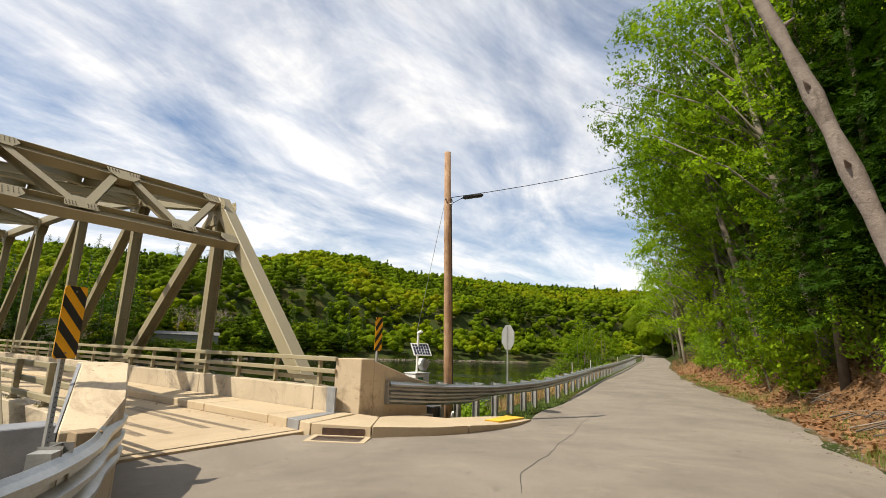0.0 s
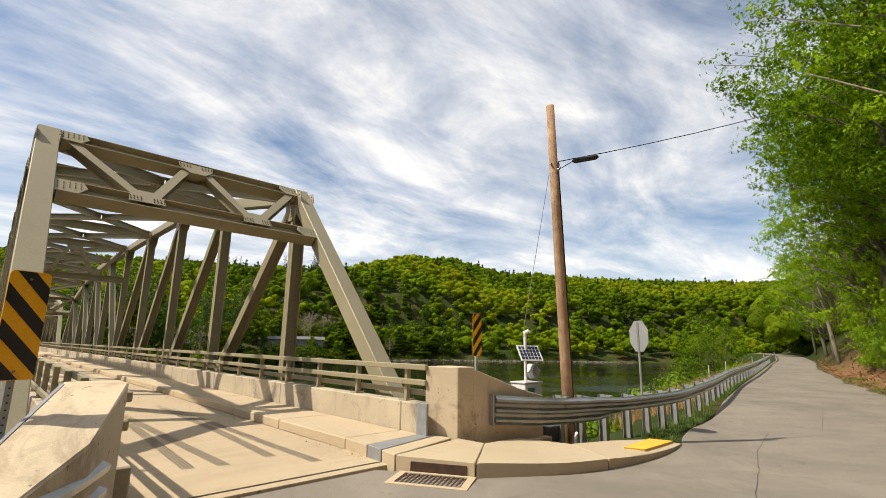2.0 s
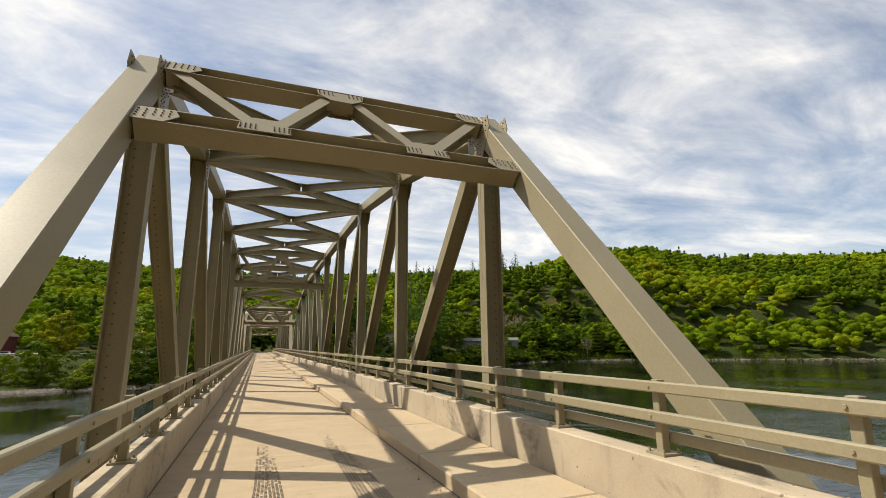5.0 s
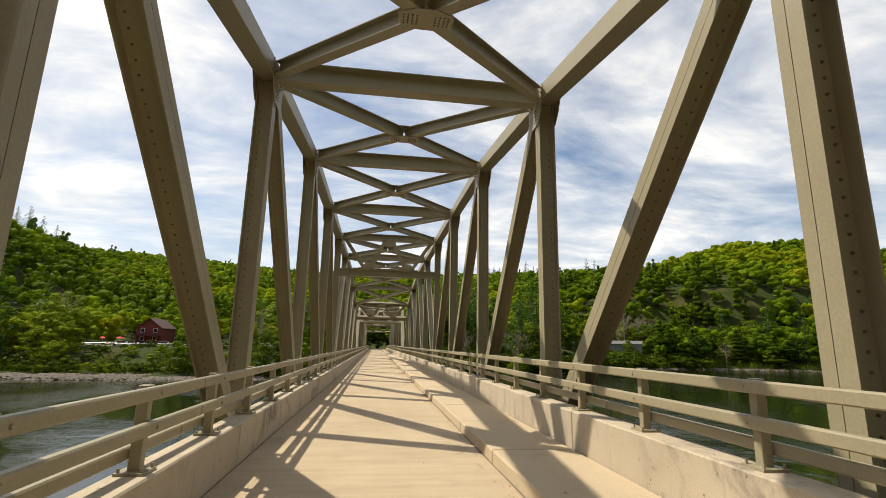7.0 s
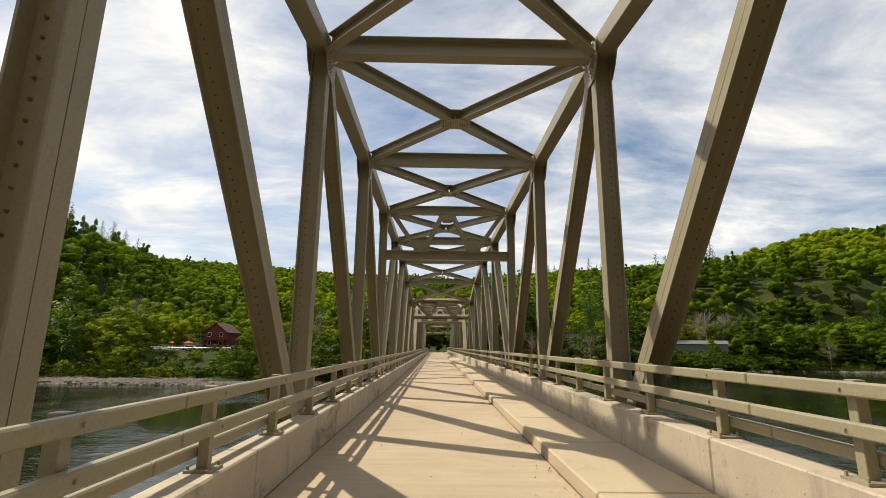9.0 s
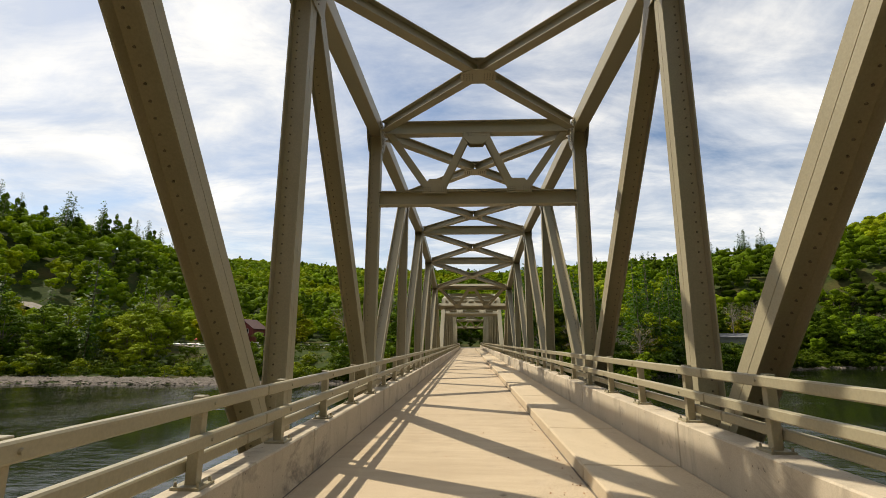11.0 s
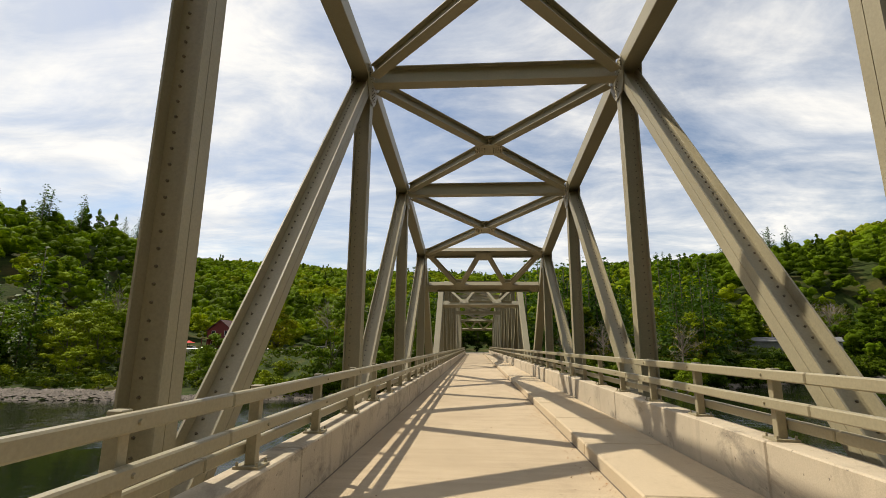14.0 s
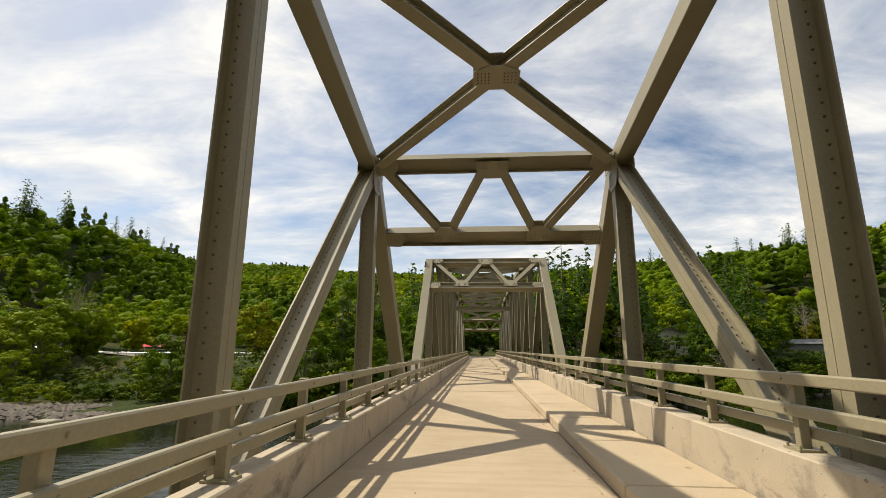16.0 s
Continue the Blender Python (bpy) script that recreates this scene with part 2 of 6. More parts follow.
ROCK = blotchy("river_stone", (0.11, 0.09, 0.072), (0.26, 0.215, 0.17), 1.1, 0.9, 0.6, 0.05, 9).m


def ground_material():
    m = Mat("ground_soil", 0.95)
    m.b.inputs["Specular IOR Level"].default_value = 0.08
    big, mid, fine = m.noise(0.09, 6, 0.6, 0.5), m.noise(0.8, 6, 0.65), m.noise(14, 5, 0.7)
    green = m.ramp(mid, [(0.3, (0.02, 0.032, 0.008)), (0.7, (0.05, 0.068, 0.016))])
    litter = m.ramp(fine, [(0.25, (0.085, 0.045, 0.022)), (0.5, (0.23, 0.125, 0.06)), (0.75, (0.36, 0.22, 0.12))])
    col = m.mix(green, litter, m.ramp(big, [(0.5, (0, 0, 0)), (0.66, (0.22, 0.22, 0.22))]))
    col = m.mix(col, litter, m.attr("litter"))
    m.color(col)
    m.bump(fine, 0.8, 0.06)
    return m.m


def water_material():
    m = Mat("river_water", 0.06)
    m.b.inputs["IOR"].default_value = 1.33
    m.color(m.ramp(m.noise(0.05, 4), [(0.3, (0.006, 0.009, 0.004)), (0.7, (0.012, 0.014, 0.007))]))
    a = m.noise(1.5, 5, 0.6, 1.2, stretch=(0.6, 1.3, 1))
    c = m.noise(0.35, 4, 0.5, 0.6, stretch=(0.6, 1.2, 1))
    b = m.noise(0.05, 3, 0.5, 0.8)
    calm = m.ramp(b, [(0.40, (0.12, 0.12, 0.12)), (0.62, (1, 1, 1))])
    m.bump(m.math("MULTIPLY", m.math("ADD", m.math("MULTIPLY", a, 0.55), c), calm), 1.0, 0.08)
    return m.m


def leaf_material(name, c1, c2, trans=0.45, tint=True):
    m = Mat(name, 0.6)
    m.b.inputs["Specular IOR Level"].default_value = 0.2
    col = m.ramp(m.island(), [(0.0, c1), (1.0, c2)])
    if tint:
        col = m.mix(col, m.attr("tint"), 1.0, "MULTIPLY")
    m.color(col)
    t = m.n.new("ShaderNodeBsdfTranslucent")
    m.l.new(m.mix(col, (1.25, 1.35, 0.6), 1.0, "MULTIPLY"), t.inputs[0])
    x = m.n.new("ShaderNodeMixShader")
    x.inputs[0].default_value = trans
    out = m.n["Material Output"]
    m.l.new(m.b.outputs[0], x.inputs[1])
    m.l.new(t.outputs[0], x.inputs[2])
    m.l.new(x.outputs[0], out.inputs[0])
    return m.m


def spray_material(name, c1, c2, scale, fill, trans, vary=True):
    """Sprays of small leaves: each quad is cut into many leaf-shaped bits."""
    m = Mat(name, 0.7)
    m.b.inputs["Specular IOR Level"].default_value = 0.06
    v = m.n.new("ShaderNodeTexVoronoi")
    v.inputs["Scale"].default_value = scale
    v.inputs["Randomness"].default_value = 1.0
    m.l.new(m.co, v.inputs["Vector"])
    sep = m.n.new("ShaderNodeSeparateColor")
    m.l.new(v.outputs["Color"], sep.inputs[0])
    col = m.ramp(sep.outputs[0], [(0.0, c1), (1.0, c2)])
    col = m.mix(col, m.attr("tint"), 1.0, "MULTIPLY")
    if vary:
        col = m.mix(col, m.ramp(m.random(), [(0.0, (0.62, 0.68, 0.7)), (0.5, (1, 1, 1)), (1.0, (1.25, 1.18, 1.0))]), 1.0, "MULTIPLY")
    m.color(col)
    t = m.n.new("ShaderNodeBsdfTranslucent")
    m.l.new(m.mix(col, (1.25, 1.3, 0.6), 1.0, "MULTIPLY"), t.inputs[0])
    x = m.n.new("ShaderNodeMixShader")
    x.inputs[0].default_value = trans
    m.l.new(m.b.outputs[0], x.inputs[1])
    m.l.new(t.outputs[0], x.inputs[2])
    gap = m.n.new("ShaderNodeBsdfTransparent")
    y = m.n.new("ShaderNodeMixShader")
    m.l.new(m.math("LESS_THAN", v.outputs["Distance"], fill), y.inputs[0])
    m.l.new(gap.outputs[0], y.inputs[1])
    m.l.new(x.outputs[0], y.inputs[2])
    m.l.new(y.outputs[0], m.n["Material Output"].inputs[0])
    return m.m


GROUND, WATER = ground_material(), water_material()
LEAF = leaf_material("spring_leaf", (0.15, 0.225, 0.012), (0.33, 0.42, 0.025), 0.42)
FARLEAF = leaf_material("far_leaf", (0.195, 0.245, 0.016), (0.285, 0.335, 0.023), 0.16)
NEARLEAF = spray_material("roadside_leaf", (0.125, 0.200, 0.009), (0.315, 0.42, 0.020), 8.5, 0.52, 0.42)
NEEDLES = spray_material("hemlock_needles", (0.12, 0.19, 0.014), (0.26, 0.34, 0.026), 15.0, 0.50, 0.25)
HILLLEAF = spray_material("hill_leaf", (0.185, 0.222, 0.012), (0.305, 0.350, 0.018), 2.2, 0.68, 0.46, False)
BANKLEAF = spray_material("bank_leaf", (0.13, 0.165, 0.008), (0.33, 0.375, 0.018), 4.2, 0.56, 0.2)
GRASS = leaf_material("grass_blade", (0.10, 0.17, 0.03), (0.20, 0.26, 0.06), 0.35, False)
DRYGRASS = leaf_material("dry_grass_blade", (0.30, 0.185, 0.085), (0.48, 0.33, 0.16), 0.25, False)
DEADLEAF = leaf_material("dead_leaf", (0.16, 0.075, 0.035), (0.36, 0.20, 0.10), 0.1, False)


# ---- mesh helpers ----
def thing(name, label="", category="", group="", kind="", at=(0, 0, 0)):
    ob = new(name)
    ob.location = at
    return tagged(ob, label, category, group, kind)


def link_mesh(name, me, material, parent=None, label=""):
    me.materials.clear()
    me.materials.append(material)
    ob = new(name, me)
    if parent is not None:
        ob.parent = parent
    if label:
        ob["label"] = label
    return ob


def part(name, bm, material, parent=None, label="", smooth=False):
    me = bpy.data.meshes.new(name)
    bmesh.ops.recalc_face_normals(bm, faces=bm.faces)
    bm.to_mesh(me)
    bm.free()
    if smooth:
        for p in me.polygons:
            p.use_smooth = True
    return link_mesh(name, me, material, parent, label)


def bevel(bm, w, seg=1):
    bmesh.ops.bevel(bm, geom=list(bm.edges), offset=w, segments=seg, affect="EDGES", profile=0.5)
    return bm


def add_box(bm, x0, x1, y0, y1, z0, z1, m=None):
    vs = [bm.verts.new((x, y, z)) for x in (x0, x1) for y in (y0, y1) for z in (z0, z1)]
    for f in ((0, 1, 3, 2), (4, 6, 7, 5), (0, 4, 5, 1), (2, 3, 7, 6), (0, 2, 6, 4), (1, 5, 7, 3)):
        bm.faces.new([vs[i] for i in f])
    if m is not None:
        for v in vs:
            v.co = m @ v.co
    return bm


def box(x0, x1, y0, y1, z0, z1, m=None, bev=0.0):
    bm = add_box(bmesh.new(), x0, x1, y0, y1, z0, z1, m)
    return bevel(bm, bev) if bev else bm


def add_cyl(bm, p, q, r0, r1=None, n=8, caps=True):
    p, q = Vector(p), Vector(q)
    r1 = r0 if r1 is None else r1
    d = (q - p).normalized()
    a = d.orthogonal().normalized()
    b = d.cross(a)
    rings = []
    for c, r in ((p, r0), (q, r1)):
        rings.append([bm.verts.new(c + (a * math.cos(2 * math.pi * i / n) + b * math.sin(2 * math.pi * i / n)) * r) for i in range(n)])
    for i in range(n):
        bm.faces.new((rings[0][i], rings[0][(i + 1) % n], rings[1][(i + 1) % n], rings[1][i]))
    if caps:
        bm.faces.new(rings[0][::-1])
        bm.faces.new(rings[1])
    return bm


def tube(points, radii, n=8):
    """A tapered bent tube through points."""
    bm = bmesh.new()
    rings = []
    for i, p in enumerate(points):
        p = Vector(p)
        d = (Vector(points[min(i + 1, len(points) - 1)]) - Vector(points[max(i - 1, 0)])).normalized()
        a = d.cross(Vector((0.31, 0.95, 0.12))).normalized()
        b = d.cross(a)
        rings.append([bm.verts.new(p + (a * math.cos(2 * math.pi * k / n) + b * math.sin(2 * math.pi * k / n)) * radii[i]) for k in range(n)])
    for r, s in zip(rings, rings[1:]):
        for k in range(n):
            bm.faces.new((r[k], r[(k + 1) % n], s[(k + 1) % n], s[k]))
    bm.faces.new(rings[0][::-1])
    bm.faces.new(rings[-1])
    return bm


def prism(outline, z0, z1, ztop=None):
    """An upright prism over an outline of (x, y); ztop gives the top's height at each corner."""
    bm = bmesh.new()
    lo = [bm.verts.new((x, y, z0)) for x, y in outline]
    hi = [bm.verts.new((x, y, z1 if ztop is None else ztop[i])) for i, (x, y) in enumerate(outline)]
    n = len(outline)
    bm.faces.new(lo[::-1])
    bm.faces.new(hi)
    for i in range(n):
        bm.faces.new((lo[i], lo[(i + 1) % n], hi[(i + 1) % n], hi[i]))
    return bm


def sweep(profile, path, up=(0, 0, 1), closed=True):
    """A profile of (out, up) carried along a path of points."""
    bm = bmesh.new()
    rings = []
    upv = Vector(up)
    for i, p in enumerate(path):
        p = Vector(p)
        d = (Vector(path[min(i + 1, len(path) - 1)]) - Vector(path[max(i - 1, 0)])).normalized()
        side = d.cross(upv).normalized()
        u2 = side.cross(d)
        rings.append([bm.verts.new(p + side * a + u2 * b) for a, b in profile])
    n = len(profile)
    for r, s in zip(rings, rings[1:]):
        for k in range(n if closed else n - 1):
            bm.faces.new((r[k], r[(k + 1) % n], s[(k + 1) % n], s[k]))
    if closed:
        bm.faces.new(rings[0][::-1])
        bm.faces.new(rings[-1])
    return bm


def axes(p, q, side):
    """A frame with z from p to q, x along side."""
    p, q = Vector(p), Vector(q)
    z = (q - p).normalized()
    y = z.cross(Vector(side)).normalized()
    x = y.cross(z)
    m = Matrix((x, y, z)).transposed().to_4x4()
    m.translation = p
    return m, (q - p).length


def add_bolts(bm, m, spots, r=0.016, h=0.018):
    """Small hexagonal heads at (x, y, z, axis) in the frame m."""
    for x, y, z, ax in spots:
        c = Vector((x, y, z))
        v = Vector(ax)
        p, q = m @ c, m @ (c + v * h)
        add_cyl(bm, p, q, r, r * 0.7, 5)


def h_member(name, p, q, depth, width, parent, t=0.025, side=(1, 0, 0), bolts=0, label="", seam=False):
    """A rolled H section: two flanges facing side, a web between them."""
    m, L = axes(p, q, side)
    bm = bmesh.new()
    d, w = depth / 2, width / 2
    if seam:
        add_box(bm, -d, -d + t, -w, w * 0.12 - 0.004, 0, L, m)
        add_box(bm, -d, -d + t, w * 0.12 + 0.004, w, 0, L, m)
    else:
        add_box(bm, -d, -d + t, -w, w, 0, L, m)
    add_box(bm, d - t, d, -w, w, 0, L, m)
    add_box(bm, -d + t, d - t, -t * 0.5, t * 0.5, 0.0, L, m)
    ob = part(name, bm, STEEL, parent, label)
    if bolts:
        bb = bmesh.new()
        n = int(L / 0.15)
        spots = []
        for i in range(3, n - 3):
            for s in (-1, 1):
                spots.append((-bolts * (d - 0.10), s * t * 0.5, i * 0.15, (0, s, 0)))
        add_bolts(bb, m, spots)
        tagged(part("bolt_row", bb, BOLT, ob), kind="stuff")
    return ob


def box_member(name, p, q, wx, wy, parent, side=(1, 0, 0), label="", bev=0.012):
    m, L = axes(p, q, side)
    return part(name, box(-wx / 2, wx / 2, -wy / 2, wy / 2, 0, L, m, bev), STEEL, parent, label)


def plate(name, outline, m, t, parent, bolts=(), r=0.014):
    """A flat gusset: an outline of (x, y) in the frame m, t thick along z, with bolt heads on both faces."""
    bm = bmesh.new()
    lo = [bm.verts.new(m @ Vector((x, y, -t / 2))) for x, y in outline]
    hi = [bm.verts.new(m @ Vector((x, y, t / 2))) for x, y in outline]
    n = len(outline)
    bm.faces.new(lo[::-1])
    bm.faces.new(hi)
    for i in range(n):
        bm.faces.new((lo[i], lo[(i + 1) % n], hi[(i + 1) % n], hi[i]))
    ob = part(name, bm, STEEL, parent)
    if bolts:
        bb = bmesh.new()
        add_bolts(bb, m, [(x, y, s * t / 2, (0, 0, s)) for x, y in bolts for s in (-1, 1)], r)
        tagged(part("bolt_cluster", bb, BOLT, ob), kind="stuff")
    return ob


def grid_spots(x0, x1, y0, y1, nx, ny):
    return [(x0 + (x1 - x0) * i / max(nx - 1, 1), y0 + (y1 - y0) * j / max(ny - 1, 1)) for i in range(nx) for j in range(ny)]


# ---- the truss spans ----
PANEL, CX, HALF = 6.3, 0.0, 3.03
ENDS = 0.35
TOP = [None, 6.04, 7.13, 7.86, 7.91, 7.91, 7.86, 7.78, 7.10, 5.94, None]
LOW = -0.45


def node_top(k, s):
    return Vector((CX + s * HALF, k * PANEL, TOP[k]))


def node_low(k, s):
    y = ENDS if k == 0 else 10 * PANEL - ENDS if k == 10 else k * PANEL
    return Vector((CX + s * HALF, y, LOW))


def w_brace(p_left, p_right, drop, parent, name="sway_frame", portal=False, upper=True):
    """A frame across the bridge: an upper and a lower strut and W bracing between, in the plane of drop."""
    a, b, dv = Vector(p_left), Vector(p_right), Vector(drop)
    across = (b - a).normalized()
    dn = dv.normalized()
    D = dv.length
    normal = across.cross(dn)
    ob = thing(name)
    ob.parent = parent
    L = (b - a).length

    def P(u, v):
        return a + across * (u * L) + dn * v

    if upper:
        h_member("upper_strut", P(0, 0), P(1, 0), 0.40, 0.30, ob, 0.02, dn)
    end = 0.0 if portal else 0.022
    h_member("lower_strut", P(-end, D), P(1 + end, D), 0.42, 0.30, ob, 0.02, dn)
    for u0, v0, u1, v1 in ((0.03, 0.16, 0.25, D - 0.24), (0.46, 0.16, 0.31, D - 0.24), (0.54, 0.16, 0.69, D - 0.24), (0.97, 0.16, 0.75, D - 0.24)):
        h_member("diagonal_brace", P(u0, v0), P(u1, v1), 0.24, 0.20, ob, 0.016, normal)
    for s in (-1, 1):
        M = Matrix((across, dn, normal)).transposed().to_4x4()
        off = normal * ((0.155 if portal else 0.128) * s)
        lift = 0.0 if portal else 0.21
        for u, v, w, flip in ((0.5, 0.10 + lift, 0.42, 1), (0.28, D - 0.12 - lift, 0.36, -1), (0.72, D - 0.12 - lift, 0.36, -1)):
            M.translation = P(u, v) + off
            y0, y1 = -0.2 * flip, 0.24 * flip
            out = [(-w, y0), (w, y0), (w * 0.95, y0 + 0.22 * flip), (w * 0.45, y1), (-w * 0.45, y1), (-w * 0.95, y0 + 0.22 * flip)]
            plate("gusset_plate", out, M.copy(), 0.014, ob, grid_spots(-w * 0.9, -w * 0.35, y0 * 0.7, y0 * 0.1, 4, 3) + grid_spots(w * 0.35, w * 0.9, y0 * 0.7, y0 * 0.1, 4, 3))
        for u, v in ((0.0, 0.0), (1.0, 0.0), (0.0, D), (1.0, D)) if portal else ():
            M.translation = P(u, v) + off
            d = 1 if u == 0 else -1
            out = [(-0.22 * d, -0.16), (0.42 * d, -0.2), (0.5 * d, 0.0), (0.34 * d, 0.22), (-0.22 * d, 0.2)]
            plate("gusset_plate", out, M.copy(), 0.014, ob, grid_spots(-0.18 * d, 0.1 * d, -0.1, 0.12, 4, 4) + grid_spots(0.2 * d, 0.38 * d, -0.12, 0.05, 3, 3))
    return ob


def truss_span(name):
    root = thing(name, "beige painted steel through-truss bridge span with riveted plates", "bridge truss", kind="structure")
    for s in (-1, 1):
        # end posts and the polygonal top chord: welded boxes
        for k0, k1 in ((0, 1), (10, 9)):
            a, b = node_low(k0, s), node_top(k1, s)
            box_member("end_post", a, b + (b - a).normalized() * 0.18, 0.40, 0.40, root)
        for k in range(1, 9):
            box_member("top_chord", node_top(k, s), node_top(k + 1, s), 0.38, 0.38, root)
        for k in range(10):
            box_member("bottom_chord", node_low(k, s), node_low(k + 1, s), 0.40, 0.40, root)
        for k in range(1, 10):
            t = node_top(k, s)
            h_member("vertical_post", node_low(k, s) + Vector((0, 0, 0.2)), t - Vector((0, 0, 0.2)), 0.35, 0.28, root, 0.022, (s, 0, 0), -1, seam=True)
        for k in range(1, 9):
            a, b = (node_top(k, s), node_low(k + 1, s)) if k < 5 else (node_top(k + 1, s), node_low(k, s))
            d = (b - a).normalized()
            h_member("diagonal", a + d * 0.25, b - d * 0.2, 0.35, 0.30, root, 0.022, (s, 0, 0), -1, seam=True)
        # node plates on both faces of each top node
        for k in range(1, 10):
            for f in (-1, 1):
                M = Matrix(((0, 0, 1), (1, 0, 0), (0, 1, 0))).to_4x4()
                M.translation = node_top(k, s) + Vector((f * 0.198, 0, -0.1))
                d = 1 if k < 5 else (-1 if k > 5 else 0)
                out = [(-0.42, 0.2), (0.42, 0.2), (0.5, -0.05), (0.30 + 0.16 * max(d, 0), -0.42), (0.12 + 0.2 * max(d, 0), -0.62), (-0.12 - 0.2 * max(-d, 0), -0.62), (-0.30 - 0.16 * max(-d, 0), -0.42), (-0.5, -0.05)]
                plate("gusset_plate", out, M, 0.016, root, grid_spots(-0.36, 0.36, -0.1, 0.12, 7, 3) + grid_spots(-0.1, 0.1, -0.5, -0.25, 3, 4))
    for k in range(11):
        h_member("floor_beam", node_low(k, -1) + Vector((0.2, 0, 0)), node_low(k, 1) - Vector((0.2, 0, 0)), 0.36, 0.3, root, 0.02, (0, 0, 1))
    # top struts and lateral cross bracing
    for k in range(2, 9):
        if k != 5:
            a, b = node_top(k, -1), node_top(k, 1)
            v = Vector((0.22, 0, 0))
            h_member("top_strut", a + v - Vector((0, 0, 0.02)), b - v - Vector((0, 0, 0.02)), 0.44, 0.30, root, 0.02, (0, 0, 1))
    for k in range(1, 9):
        c = (node_top(k, -1) + node_top(k + 1, 1)) / 2 - Vector((0, 0, 0.05))
        nrm = (node_top(k + 1, 1) - node_top(k, 1)).cross(Vector((-1, 0, 0))).normalized()
        for p in (node_top(k, -1), node_top(k, 1), node_top(k + 1, -1), node_top(k + 1, 1)):
            d = (c - p).normalized()
            h_member("lateral_brace", p + d * 0.42 - Vector((0, 0, 0.05)), c - d * 0.05, 0.28, 0.24, root, 0.016, nrm)
        M = Matrix((Vector((1, 0, 0)), nrm.cross(Vector((1, 0, 0))), nrm)).transposed().to_4x4()
        for f in (-1, 1):
            M.translation = c + nrm * (0.148 * f)
            out = [(-0.42, 0.16), (-0.16, 0.3), (0.16, 0.3), (0.42, 0.16), (0.42, -0.16), (0.16, -0.3), (-0.16, -0.3), (-0.42, -0.16)]
            plate("gusset_plate", out, M.copy(), 0.014, root, grid_spots(-0.34, -0.14, -0.12, 0.12, 4, 4) + grid_spots(0.14, 0.34, -0.12, 0.12, 4, 4))
    # sway frame at mid span, portals in the planes of the end posts
    v = Vector((0.24, 0, 0))
    w_brace(node_top(5, -1) + v, node_top(5, 1) - v, (0, 0, -2.2), root)
    for k0, k1 in ((0, 1), (10, 9)):
        for_top = node_top(k1, -1)
        d = (node_low(k0, -1) - for_top).normalized()
        up = -d * 0.05
        w_brace(for_top + v + up, node_top(k1, 1) - v + up, d * 2.05, root, "portal_frame", True)
    return root


span = truss_span("truss_span")
span_b = copy_thing(span, pose(0, 64.5, 0))

# ---- deck, walk, parapets ----
def smooth(a, b, v):
    t = min(1.0, max(0.0, (v - a) / (b - a)))
    return t * t * (3 - 2 * t)


def lerp_table(table, v):
    for (a, p), (b, q) in zip(table, table[1:]):
        if v <= b:
            return p + (q - p) * max(0.0, (v - a) / (b - a))
    return table[-1][1]



def wander(points, amp):
    """A jagged line through the points."""
    out = []
    for k, (a, b) in enumerate(zip(points, points[1:])):
        n = max(3, int(math.hypot(b[0] - a[0], b[1] - a[1]) / 0.18))
        for i in range(n):
            t = i / n
            x, y = a[0] + (b[0] - a[0]) * t, a[1] + (b[1] - a[1]) * t
            out.append((x + amp * noise.noise(Vector((x * 3, y * 3, 1))), y + amp * 2 * noise.noise(Vector((x * 2.3, y * 2.3, 7)))))
    out.append(points[-1])
    return out


def ribbon(points, width, height):
    bm = bmesh.new()
    prev = None
    for k, (x, y) in enumerate(points):
        a, b = points[max(k - 1, 0)], points[min(k + 1, len(points) - 1)]
        d = Vector((b[0] - a[0], b[1] - a[1], 0)).normalized()
        w = width * (0.5 + 0.4 * noise.noise(Vector((x * 5, y * 5, 2)))) * min(1.0, 0.25 + 0.4 * min(k, len(points) - 1 - k))
        l, r = (x - d.y * w, y + d.x * w), (x + d.y * w, y - d.x * w)
        cur = [bm.verts.new((l[0], l[1], height(*l))), bm.verts.new((r[0], r[1], height(*r)))]
        if prev:
            bm.faces.new((prev[0], prev[1], cur[1], cur[0]))
        prev = cur
    return bm


Y0, Y1 = -1.20, 128.0
deck = thing("bridge_deck", "tan concrete bridge deck with broad shadows and tyre marks", "bridge deck", kind="structure")
for a, b in ((Y0, -1.03), (-0.97, 63.6), (63.68, Y1)):
    part("deck_slab", box(-2.19, 1.10, a, b, -0.25, 0.0), DECK, deck)
for a, b in ((-1.03, -0.97), (63.6, 63.68)):
    part("expansion_joint", box(-2.19, 1.10, a, b, -0.25, -0.012), CRACK, deck, "dark expansion joint")
for a, b in ((-2.19, -2.155), (1.07, 1.10)):
    part("edge_dirt", ribbon([(0.5 * (a + b) + 0.008 * noise.noise(Vector((k * 0.7, a, 0))), 0.1 + 0.5 * k) for k in range(254)], 0.022, lambda x, y: 0.004), DIRT, deck, "dark dirt along the edge")
marks = random.Random(4)
